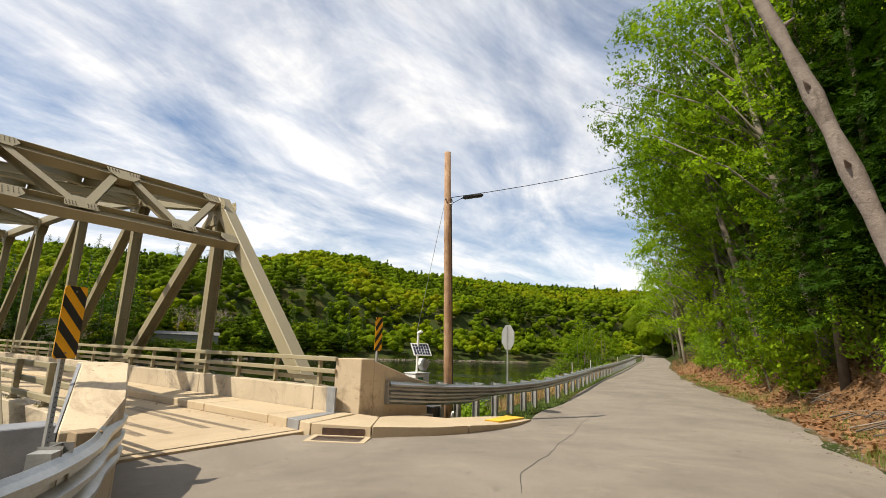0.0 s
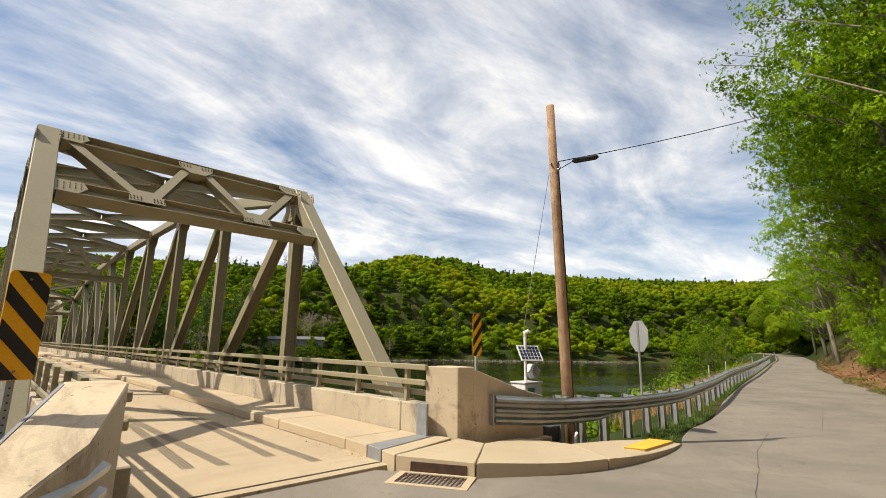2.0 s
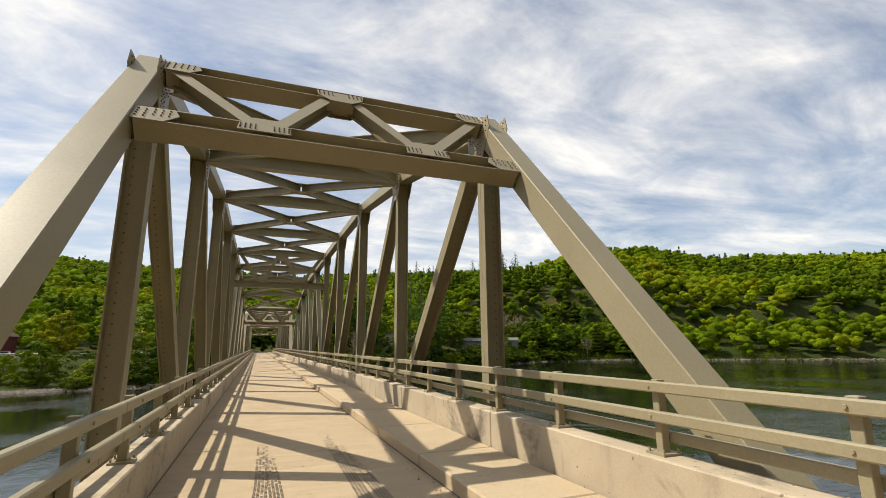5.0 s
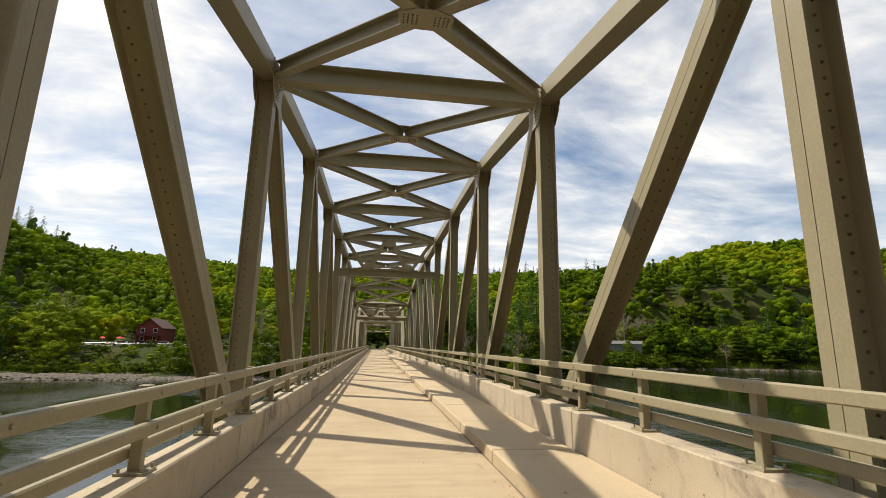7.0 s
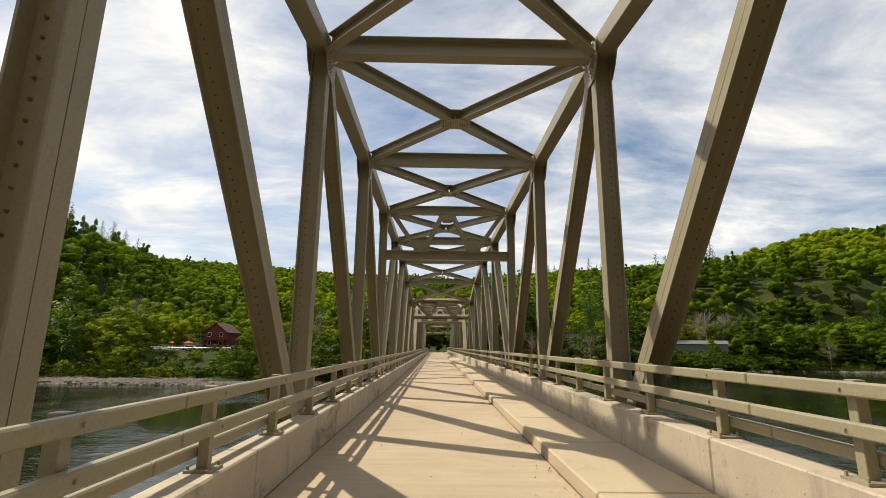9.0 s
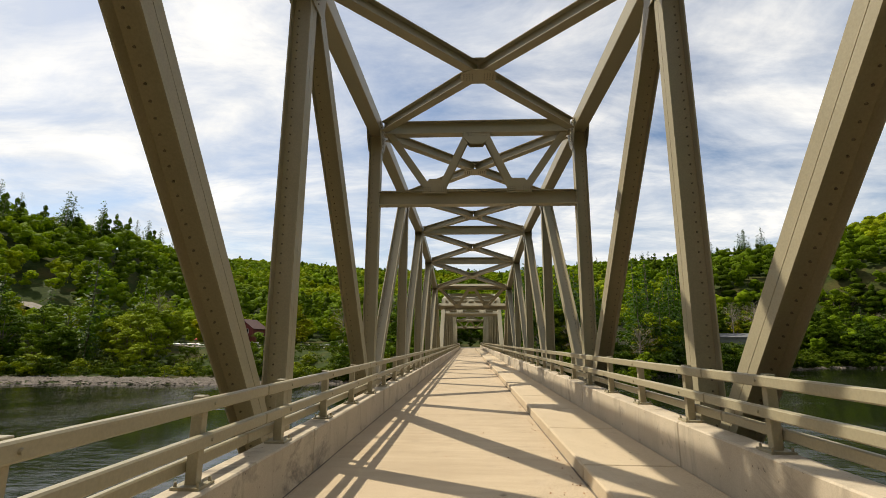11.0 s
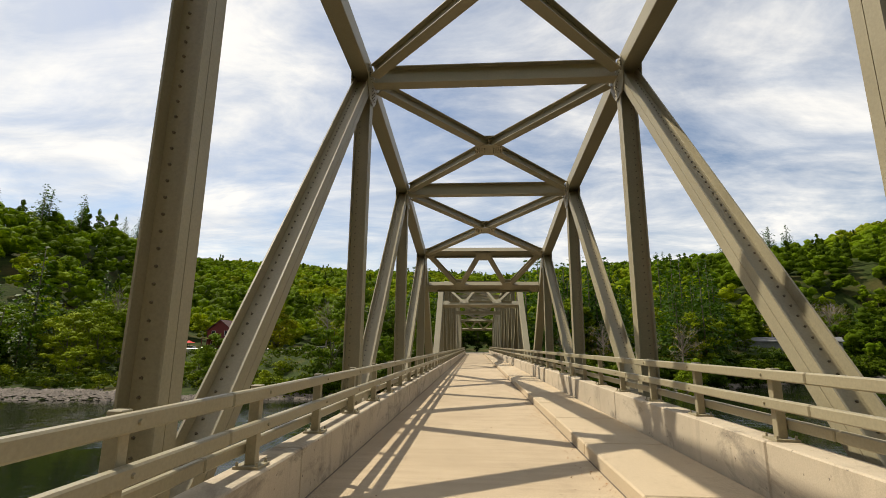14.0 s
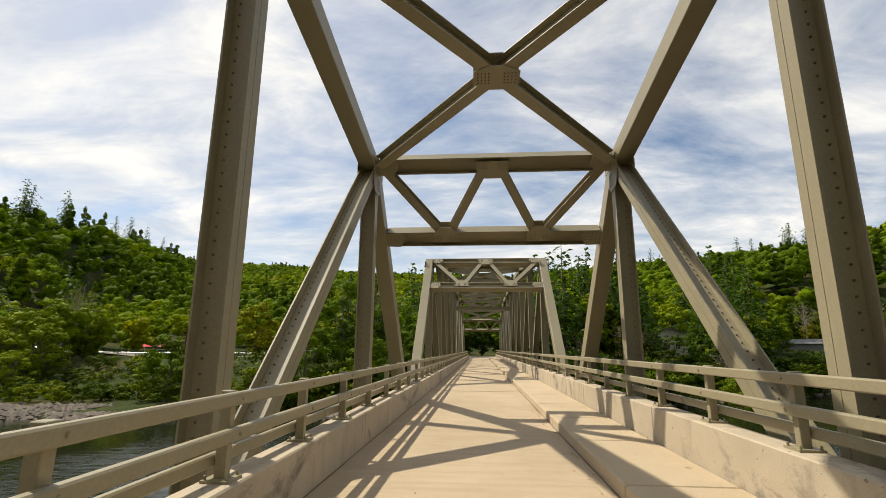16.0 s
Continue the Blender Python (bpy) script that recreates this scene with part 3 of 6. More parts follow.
for track in (((-1.14, 0.3), (-1.05, 2.6), (-0.97, 4.8), (-0.93, 7.4)), ((-0.72, 0.2), (-0.76, 1.7), (-0.79, 3.0), (-0.82, 5.2), (-0.88, 6.6)), ((-0.02, 0.3), (0.10, 2.7), (0.14, 4.8), (0.17, 8.0)), ((0.36, -0.4), (0.33, 1.0), (0.34, 2.4), (0.33, 4.2), (0.26, 6.8))):
    bm = bmesh.new()
    step, yv = 0.052, track[0][1]
    while yv < track[-1][1]:
        xc = lerp_table([(q, p) for p, q in track], yv)
        fade = (track[-1][1] - yv) / (track[-1][1] - track[0][1])
        for c in (-0.066, -0.024, 0.018, 0.060):
            if marks.random() > 0.99 * min(1.0, fade * 2.6) ** 0.6:
                continue
            sk = 0.012 if c < 0 else -0.012
            bm.faces.new([bm.verts.new(p) for p in ((xc + c - 0.016, yv, 0.004), (xc + c + 0.016, yv + sk, 0.004), (xc + c + 0.016, yv + sk + 0.034, 0.004), (xc + c - 0.016, yv + 0.034, 0.004))])
        yv += step
    tagged(part("tyre_mark", bm, TYREMARK, deck, "dark rubber tread mark"), kind="stuff")
walkway = thing("sidewalk", "raised tan concrete sidewalk slabs with curb along the bridge", "sidewalk", kind="structure")
slab_mesh = None
y = 0.05
while y < Y1 - 2:
    if slab_mesh is None:
        ob = part("walk_slab", box(1.10, 2.24, 0.0, 2.412, -0.2, 0.17, None, 0.02), WALK, walkway)
        slab_mesh = ob.data
    else:
        ob = link_mesh("walk_slab", slab_mesh, WALK, walkway)
    ob.location.y = y
    y += 2.43


def parapet(name, x0, x1, y0, z0, z1, label):
    root = thing(name, label, "parapet", kind="structure")
    me = None
    part("parapet_panel", box(x0, x1, y0, 0.085, z0, z1, None, 0.015), PARAPET, root)
    yy = 0.10
    while yy < Y1 - 4:
        if me is None:
            ob = part("parapet_panel", box(x0, x1, 0.0, 4.845, z0, z1, None, 0.015), PARAPET, root)
            me = ob.data
        else:
            ob = link_mesh("parapet_panel", me, PARAPET, root)
        ob.location.y = yy
        yy += 4.86
    return root


parapet("parapet_left", -2.50, -2.18, -1.45, -0.3, 0.51, "weathered concrete parapet in shade along the roadway")
parapet("parapet_right", 2.26, 2.58, -0.42, -0.3, 0.665, "weathered concrete parapet behind the raised sidewalk")


def railing(name, x, z, inward, phase):
    """Tube rails on short posts; inward: +1 where the roadway lies towards +x."""
    root = thing(name, "beige painted steel tube railing on the concrete parapet", "railing", kind="structure")
    meshes = {}

    def piece(n, make, loc, parent):
        if n not in meshes:
            meshes[n] = part(n, make(), STEEL, parent)
            ob = meshes[n]
        else:
            ob = link_mesh(n, meshes[n].data, STEEL, parent)
        ob.location = loc
        return ob

    def post():
        bm = box(-0.045, 0.045, -0.04, 0.04, 0.0, 0.665, None, 0.005)
        add_box(bm, -0.11, 0.11, -0.11, 0.11, 0.0, 0.022)
        for sx in (-1, 1):
            for sy in (-1, 1):
                add_cyl(bm, (sx * 0.085, sy * 0.085, 0.02), (sx * 0.085, sy * 0.085, 0.055), 0.013, 0.011, 6)
        for zz in (0.34, 0.605):
            add_cyl(bm, (inward * 0.117, 0, zz), (inward * 0.132, 0, zz), 0.017, 0.013, 8)
        return bm

    yy = phase
    while yy < Y1 - 2:
        piece("rail_post", post, (x, yy, z), root)
        yy += 1.62
    seg = 4.86
    yy = phase - 0.62
    while yy < Y1 - 3:
        for n, zz, dx, h, w in (("top_rail", 0.605, 0.083, 0.10, 0.072), ("middle_rail", 0.34, 0.083, 0.10, 0.072), ("back_rail", 0.15, -0.083, 0.10, 0.06)):
            piece(n, lambda: box(-w / 2, w / 2, 0, seg - 0.012, -h / 2, h / 2, None, 0.012), (x + inward * dx, yy, z + zz), root)
        yy += seg
    return root


railing("railing_left", -2.34, 0.51, 1, -0.67)
railing("railing_right", 2.45, 0.665, -1, 0.15)

# ---- the ground ----
RIDGE = [(-180, 12), (-120, 12), (-75, 12.5), (-48, 11.9), (-37, 10.6), (-30, 8.7), (-21, 8.7), (-10, 8.2), (0, 8.0), (16, 8.6), (32, 9.2), (40, 10.8), (46, 10.6), (52, 8.9), (60, 8.2), (77, 6.7), (100, 6.7), (140, 10), (180, 12)]
WATER_Z = -5.0


# the road's two edges along x
ROAD_RIGHT = [(-60, -14), (-20, -12.6), (0, -11.2), (6.5, -9.9), (10.3, -9.2), (14.9, -8.3), (21.2, -6.8), (26.5, -5.1), (37, -2.3), (60, 2.4), (83, 6.0), (114, 12.6), (200, 35)]
ROAD_LEFT = [(-60, -8.4), (-20, -7.4), (-9, -6.6), (-5, -5.6), (-3.6, -4.2), (-2.8, -2.2), (-2.2, -1.2), (0.9, -1.2), (1.05, -1.5), (1.55, -2.36), (2.7, -2.88), (3.8, -3.05), (5.3, -3.0), (6.6, -2.88), (7.7, -2.72), (8.6, -2.4), (10.0, -2.1), (12.6, -1.85), (18.6, -0.45), (29.3, 1.6), (46.6, 4.6), (69, 8.4), (83, 10.6), (114, 17), (200, 42)]



def road_z(x):
    """The road falls away a little beside the bridge, then climbs."""
    return 1.2 * smooth(20, 140, x) - 0.30 * smooth(1.0, 7.5, x)


def near_shore(x):
    return max(4.5, lerp_table(ROAD_LEFT, x) + 8.5) + 1.2 * math.sin(x * 0.11)


# the far shore draws back beyond the bridge's right side
BEND = [(-200, 0), (12, 0), (24, 6), (37, 16), (55, 32), (75, 48), (100, 62), (140, 70), (200, 60), (300, 40)]


def far_shore(x):
    return 90.0 + lerp_table(BEND, x) + 5 * math.sin(x * 0.021 + 1.0) + 3 * math.sin(x * 0.07) - 7 * smooth(-20, -55, x) - 0.55 * max(0.0, x - 150)


CREST = [(-180, 300), (-60, 300), (-38, 270), (-27, 640), (0, 660), (14, 520), (28, 340), (42, 400), (54, 560), (70, 720), (100, 800), (180, 800)]


def crest_of(az):
    return lerp_table(CREST, az)


def ground_z(x, y):
    rr, rl = lerp_table(ROAD_RIGHT, x), lerp_table(ROAD_LEFT, x)
    n = noise.noise(Vector((x * 0.05, y * 0.05, 0.0)))
    n2 = noise.noise(Vector((x * 0.4, y * 0.4, 3.0)))
    fold = noise.noise(Vector((x * 0.011, y * 0.011, 6.0)))
    fs = far_shore(x)
    ns = min(near_shore(x), fs - 12)
    if y < rl + 0.9:
        z = road_z(x) - 0.10 + 0.052 * smooth(rr + 0.7, rr + 0.35, y)
        if y < rr:
            d = rr - y
            z += 0.07 * min(d, 2.0) + 0.95 * smooth(0.9, 3.0, d) + max(0.0, d - 2.2) * 0.66 * (1 + 0.3 * n) + n2 * 0.4 * smooth(0.6, 3, d)
            z = min(z, 110 + 10 * n)
        return z
    if y < ns:
        d = (y - rl - 0.9) / (ns - rl - 0.9)
        return road_z(x) - 0.10 - (5.6 + road_z(x)) * smooth(0, 1, d) + n2 * 0.35 * smooth(0, 0.25, d) * (1 - d)
    if y < fs:
        return -5.6 - 1.2 * min(1.0, min(y - ns, fs - y) / 8.0)
    d = y - fs
    bar = 1.0 - smooth(-18, -40, x) * smooth(-130, -95, x)
    z = WATER_Z - 0.6 + 0.85 * smooth(0, 4, d) + 0.25 * smooth(3, 30, d) + 4.0 * smooth(3 + 16 * (1 - bar), 20 + 22 * (1 - bar), d) + n2 * 0.2
    z += 2.2 * smooth(28, 62, x) * smooth(18, 34, d)
    end = smooth(16, 5, abs(x)) * smooth(110, 126, y)
    z += (-0.10 - z) * end
    dist = math.hypot(x, y - 10)
    az = math.degrees(math.atan2(x, y - 10))
    crest = crest_of(az)
    top = math.tan(radians(lerp_table(RIDGE, az))) * crest - 10.0
    up = (0.5 * smooth(150, crest - 8, dist) + 0.5 * min(1.0, max(0.0, (dist - 160) / (crest - 165)))) * smooth(40, 75, d)
    z += (top + 1) * up * (1 + 0.16 * fold * (1 - 0.7 * up)) + 1.5 * n * up
    if dist > crest + 20:
        z -= (dist - crest - 20) * 0.06
    return z


def axis_steps(lo, hi, inner_lo, inner_hi, fine, grow):
    v = [inner_lo + fine * i for i in range(int((inner_hi - inner_lo) / fine) + 1)]
    step, a = fine, v[-1]
    while a < hi:
        step *= grow
        a += step
        v.append(a)
    step, a = fine, v[0]
    while a > lo:
        step *= grow
        a -= step
        v.insert(0, a)
    return v


def build_ground():
    xs = axis_steps(-1800, 1800, -24, 48, 0.6, 1.05)
    ys = axis_steps(-1500, 1800, -24, 10, 0.5, 1.035)
    verts = [(x, y, ground_z(x, y)) for y in ys for x in xs]
    nx = len(xs)
    faces = [(j * nx + i, j * nx + i + 1, (j + 1) * nx + i + 1, (j + 1) * nx + i) for j in range(len(ys) - 1) for i in range(nx - 1)]
    me = bpy.data.meshes.new("ground")
    me.from_pydata(verts, [], faces)
    col = me.color_attributes.new("litter", "FLOAT_COLOR", "POINT")
    for i, (x, y, z) in enumerate(verts):
        d = lerp_table(ROAD_RIGHT, x) - y
        f = 0.95 * smooth(75, 45, x) if 0.2 < d < 40 else 0.0
        col.data[i].color = (f, f, f, 1)
    for p in me.polygons:
        p.use_smooth = True
    ob = link_mesh("ground", me, GROUND)
    return tagged(ob, "wooded valley ground with leaf litter and grass", "ground", kind="structure")


build_ground()


def road_top(x, y):
    a, b = lerp_table(ROAD_RIGHT, x), lerp_table(ROAD_LEFT, x)
    wob = 0.16 * math.sin(x * 0.9) + 0.09 * math.sin(x * 2.3) + 0.05 * math.sin(x * 5.1)
    k = (y - a - wob) / (b - a - wob)
    return road_z(x) - 0.035 + 0.03 * math.sin(math.pi * min(1, max(0, k)))


def build_road():
    bm = bmesh.new()
    xs = [-60 + 2 * i for i in range(26)] + [-8 + 0.4 * i for i in range(120)] + [40 + 3 * i for i in range(54)]
    rows = []
    for x in xs:
        a, b = lerp_table(ROAD_RIGHT, x), lerp_table(ROAD_LEFT, x)
        wob = 0.16 * math.sin(x * 0.9) + 0.09 * math.sin(x * 2.3) + 0.05 * math.sin(x * 5.1)
        rows.append([bm.verts.new((x, a + wob + (b - a - wob) * k / 8, road_z(x) - 0.035 + 0.03 * math.sin(math.pi * k / 8))) for k in range(9)])
    for r, s in zip(rows, rows[1:]):
        for k in range(8):
            bm.faces.new((r[k], s[k], s[k + 1], r[k + 1]))
    road = part("road", bm, ASPHALT, None, "", True)
    tagged(road, "worn grey asphalt road with cracks leading along the river", "road", kind="structure")
    for path, wd in ((((0.2, -6.0), (1.0, -5.6), (2.6, -5.35), (4.2, -4.9), (6.3, -4.45), (8.1, -4.0), (11, -3.6)), 0.011), (((-0.4, -3.4), (0.6, -3.1), (1.6, -3.3)), 0.006), (((12, -4.5), (18, -3.7), (24, -2.3), (32, -0.9)), 0.008)):
        part("crack", ribbon(wander(path, 0.014), wd, lambda x, y: road_top(x, y) + 0.004), CRACK, road)
    far = part("far_road", box(-3.4, 3.4, 128.0, 151.0, -0.4, -0.02), ASPHALT)
    tagged(far, "grey asphalt road leaving the far end of the bridge", "road", kind="structure")
    xs = [-130 + 5 * i for i in range(30)]
    bm = bmesh.new()
    rows = [[bm.verts.new((x, y, max(ground_z(x, 143.8), ground_z(x, 151.2), ground_z(x, 147)) + 0.10)) for y in (143.6, 151.4)] for x in xs if abs(x) > 3.6]
    for r, q in zip(rows, rows[1:]):
        if q[0].co.x - r[0].co.x < 6:
            bm.faces.new((r[0], q[0], q[1], r[1]))
    tagged(part("river_road", bm, ASPHALT), "pale grey road along the far river bank", "road", kind="structure")


build_road()

wbm = bmesh.new()
wv = [wbm.verts.new(p) for p in ((-1500, 2, WATER_Z), (1500, 2, WATER_Z), (1500, 500, WATER_Z), (-1500, 500, WATER_Z))]
wbm.faces.new(wv)
tagged(part("water", wbm, WATER), "dark rippled river water under the bridge", "river", kind="structure")

# abutments and pier
for nm, y0, y1, z0 in (("abutment", -1.22, -0.40, -7.5), ("abutment", 128.0, 128.8, -6.0)):
    bm = box(-4.3, 4.3, y0, y1, z0, -0.26)
    add_box(bm, -3.9, 3.9, y0 + (0.84 if y0 < 0 else -1.4), y0 + (2.2 if y0 < 0 else 0.0), z0, -0.75)
    tagged(part(nm, bm, PILLAR), "tan concrete abutment under the end of the bridge", "abutment", kind="structure")
bm = box(-3.9, 3.9, 62.5, 65.0, -9.0, -0.72, None, 0.06)
tagged(part("pier", bm, PARAPET), "grey concrete river pier under the meeting spans", "pier", kind="structure")

# ---- the approach ----
def refine(points, n=4):
    """Catmull-Rom points along a path."""
    out = []
    P = [Vector(p) for p in points]
    for i in range(len(P) - 1):
        a, b, c, d = P[max(i - 1, 0)], P[i], P[i + 1], P[min(i + 2, len(P) - 1)]
        for k in range(n):
            t = k / n
            out.append(0.5 * ((2 * b) + (c - a) * t + (2 * a - 5 * b + 4 * c - d) * t * t + (3 * b - a - 3 * c + d) * t ** 3))
    out.append(P[-1])
    return out


root = thing("wing_wall_right", "tan weathered concrete end block and sloping wing wall", "wing wall", kind="structure")
part("end_block", bevel(prism([(2.38, -0.43), (2.62, -1.0), (3.0, -1.03), (3.0, -0.43)], -0.6, 1.295), 0.012), PILLAR, root)
part("wing", bevel(prism([(3.0, -1.03), (4.05, -1.16), (4.05, -0.66), (3.0, -0.53)], -0.8, 1.0, [1.255, 0.91, 0.91, 1.255]), 0.012), PILLAR, root)
part("wing_end", bevel(prism([(4.05, -1.10), (4.85, -1.19), (4.85, -0.75), (4.05, -0.68)], -0.8, 0.9, [0.905, 0.72, 0.72, 0.905]), 0.012), PILLAR, root)
part("footing", box(3.9, 4.95, -1.32, -0.7, -0.8, -0.05, None, 0.01), PILLAR, root)
part("joint_plate", box(2.215, 2.262, -0.66, -0.40, 0.15, 0.68, None, 0.004), JOINTPAD, root, "grey steel plate over the joint")
root = thing("wing_wall_left", "tan concrete wing wall with a broad sloping top", "wing wall", kind="structure")
part("wing", bevel(prism([(-2.38, -1.85), (-2.72, -2.75), (-3.16, -3.42), (-3.46, -3.32), (-2.80, -1.60)], -0.4, 1.0, [1.29, 0.96, 0.78, 0.78, 1.29]), 0.015), PILLAR, root)
part("end_block", bevel(prism([(-2.38, -1.85), (-2.80, -1.60), (-2.80, -1.45), (-2.38, -1.45)], -0.4, 1.29), 0.012), PILLAR, root)
part("grey_face", prism([(-2.804, -1.60), (-3.464, -3.30), (-3.48, -3.29), (-2.825, -1.55)], -0.4, 1.0, [1.28, 0.77, 0.77, 1.28]), GREYPAINT, root, "grey coated outer face")
part("back_wall", box(-3.55, -2.83, -1.42, -0.96, -0.8, 0.56, None, 0.012), GREYPAINT, root, "grey coated back wall")
part("beam_seat", box(-6.3, -3.0, -1.95, -1.45, -0.8, 0.02, None, 0.02), PILLAR, root)

corner = thing("corner_walk", "tan concrete corner sidewalk with curb and a yellow painted ramp", "sidewalk", kind="structure")
part("walk_slab", bevel(prism([(1.10, 0.04), (1.05, -0.62), (2.26, -0.44), (2.26, 0.04)], -0.25, 0.17), 0.01), WALK, corner)
part("joint_strip", bevel(prism([(1.05, -0.64), (1.02, -1.02), (2.42, -0.66), (2.28, -0.45)], -0.25, 0.174, [0.174, 0.174, 0.165, 0.168]), 0.006), JOINTPAD, corner, "grey steel joint cover")
part("walk_slab", bevel(prism([(1.02, -1.04), (0.97, -1.40), (2.52, -0.96), (2.44, -0.68)], -0.25, 0.16, [0.17, 0.17, 0.15, 0.16]), 0.01), WALK, corner)
part("walk_slab", bevel(prism([(0.98, -1.42), (1.54, -2.38), (2.78, -1.46), (2.62, -1.02)], -0.35, 0.13, [0.17, 0.155, 0.11, 0.14]), 0.01), WALK, corner)
curb = refine([(1.56, -2.39, 0.15), (2.7, -2.90, 0.07), (3.8, -3.07, 0.0), (5.2, -3.03, -0.14), (6.6, -2.90, -0.24), (7.65, -2.74, -0.30)], 6)
for edge, inner in ((curb[:13], [(4.45, -2.02, -0.02), (4.0, -1.22, 0.02), (2.80, -1.45, 0.105)]), (curb[12:], [(6.85, -2.36, -0.17), (5.7, -2.12, -0.10), (4.47, -2.03, -0.02)])):
    rim = [tuple(v) for v in edge] + inner
    if edge[0] is curb[12]:
        rim[0] = (3.82, -3.075, 0.0)
    part("walk_slab", bevel(prism([v[:2] for v in rim], -0.55, 0.0, [v[2] for v in rim]), 0.008), WALK, corner)
part("ramp_paint", prism([(5.15, -2.68), (5.45, -2.92), (7.4, -2.66), (6.8, -2.42)], -0.4, 0.0, [-0.062, -0.098, -0.226, -0.142]), YELLOW, corner, "yellow painted tactile ramp")

inlet = thing("storm_drain", "rusty iron storm drain grate set in a concrete frame", "drain", at=(0, 0, 0))
um = Matrix.Translation((1.00, -2.10, -0.045)) @ Matrix.Rotation(math.atan2(-0.92, 0.56), 4, "Z") @ Matrix.Diagonal((0.82, 0.66, 1, 1))
fb = bmesh.new()
for a in ((-0.62, 0.66, 0.36, 0.46), (-0.62, 0.66, -0.46, -0.34), (-0.62, -0.5, -0.34, 0.36), (0.54, 0.66, -0.34, 0.36)):
    add_box(fb, a[0], a[1], a[2], a[3], -0.2, 0.03, um)
part("frame", fb, WALK, inlet, "concrete frame")
gb = bmesh.new()
for k in range(15):
    x = -0.49 + k * 0.072
    add_box(gb, x, x + 0.024, -0.34, 0.36, -0.05, 0.022, um)
for k in range(7):
    yv = -0.33 + k * 0.108
    add_box(gb, -0.5, 0.54, yv, yv + 0.022, -0.05, 0.018, um)
part("grate", gb, DARKSTEEL, inlet, "rusty iron grate")
part("hood", box(-0.45, 0.5, 0.462, 0.52, 0.0, 0.15, um), DARKSTEEL, inlet, "dark slot under the curb")


# ---- guardrails ----
THRIE = [(0.0, 0.25), (0.03, 0.22), (0.083, 0.19), (0.083, 0.15), (0.0, 0.11), (0.0, 0.06), (0.083, 0.02), (0.083, -0.02), (0.0, -0.06), (0.0, -0.11), (0.083, -0.15), (0.083, -0.19), (0.03, -0.22), (0.0, -0.25)]
WBEAM = [(0.0, 0.155), (0.03, 0.13), (0.083, 0.10), (0.083, 0.06), (0.0, 0.02), (0.0, -0.02), (0.083, -0.06), (0.083, -0.10), (0.03, -0.13), (0.0, -0.155)]


def beam(name, profile, path, parent, label=""):
    prof = profile + [(a - 0.008, b) for a, b in reversed(profile)]
    return part(name, sweep(prof, path), GALV, parent, label)


rail = thing("guardrail_right", "long galvanised steel guardrail on steel posts along the road", "guardrail")
pts = [(3.38, -1.17, 0.55), (4.2, -1.44, 0.49), (5.2, -1.46, 0.42), (6.5, -1.43, 0.355)]
beam("thrie_beam", THRIE, refine(pts), rail, "galvanised beam with three ridges")
slim = WBEAM[:8] + [(0.03, -0.13), (0.0, -0.155), (0.0, -0.158), (0.0, -0.160), (0.0, -0.162), (0.0, -0.164)]
bm = bmesh.new()
rings = []
for i in range(9):
    t = i / 8
    prof = [(a + (c - a) * t, b + (d - b) * t) for (a, b), (c, d) in zip(THRIE, slim)]
    prof += [(a - 0.008, b) for a, b in reversed(prof)]
    at = Vector((6.5, -1.43, 0.355)).lerp(Vector((7.5, -1.535, 0.40)), t)
    rings.append([bm.verts.new(at + Vector((-0.1 * a, -a, b))) for a, b in prof])
for r, q in zip(rings, rings[1:]):
    for k in range(len(r)):
        bm.faces.new((r[k], r[(k + 1) % len(r)], q[(k + 1) % len(r)], q[k]))
part("transition_beam", bm, GALV, rail, "beam narrowing from three ridges to two")
ep = box(3.34, 3.42, -1.19, -1.05, 0.29, 0.81, None, 0.01)
part("end_shoe", ep, GALV, rail)
pts = [(x, yv, road_z(x) + 0.70) for x, yv in ((7.5, -1.535), (8.3, -1.62), (9.6, -1.68), (11.2, -1.60), (15.4, -0.90), (18.6, -0.30), (26.7, 1.35), (34, 2.55), (40, 3.5), (56, 6.2), (69, 8.5), (83, 10.7), (114, 17.1))]
beam("w_beam", WBEAM, refine(pts, 5), rail)
RAIL_LINE = [(p[0], p[1]) for p in pts]
bb = bmesh.new()
add_bolts(bb, Matrix.Identity(4), [(3.46 + 0.08 * i, -1.20 - 0.028 * i - 0.08, z, (0, -1, 0)) for i in range(3) for z in (0.38, 0.54, 0.70)], 0.016)
tagged(part("bolt_cluster", bb, GALV, rail), kind="stuff")


def guard_post(z0, z1, block):
    bm = bmesh.new()
    for a in ((-0.075, 0.075, -0.085, -0.076), (-0.075, 0.075, 0.076, 0.085), (-0.004, 0.004, -0.076, 0.076)):
        add_box(bm, a[0], a[1], a[2], a[3], z0, z1)
    if block:
        add_box(bm, -0.07, 0.07, -0.21, -0.086, z1 - 0.36, z1 - 0.02)
    return bm


post_me = None
for i, (x, yv) in enumerate([(5.3, -1.26), (6.2, -1.22), (7.1, -1.28)] + [(8.1 + 0.95 * k, 0) for k in range(3)] + [(11.0 + 1.9 * k, 0) for k in range(34)]):
    if yv == 0:
        yv = lerp_table(RAIL_LINE, x) + 0.24
    if post_me is None:
        ob = part("guard_post", guard_post(-0.9, 0.86, True), GALV_DULL, rail)
        post_me = ob.data
    else:
        ob = link_mesh("guard_post", post_me, GALV_DULL, rail)
    ob.location = (x, yv, road_z(x) + (0.06 if x < 8 else 0.02))
    ob.rotation_euler.z = 0.05 if x < 20 else 0.2

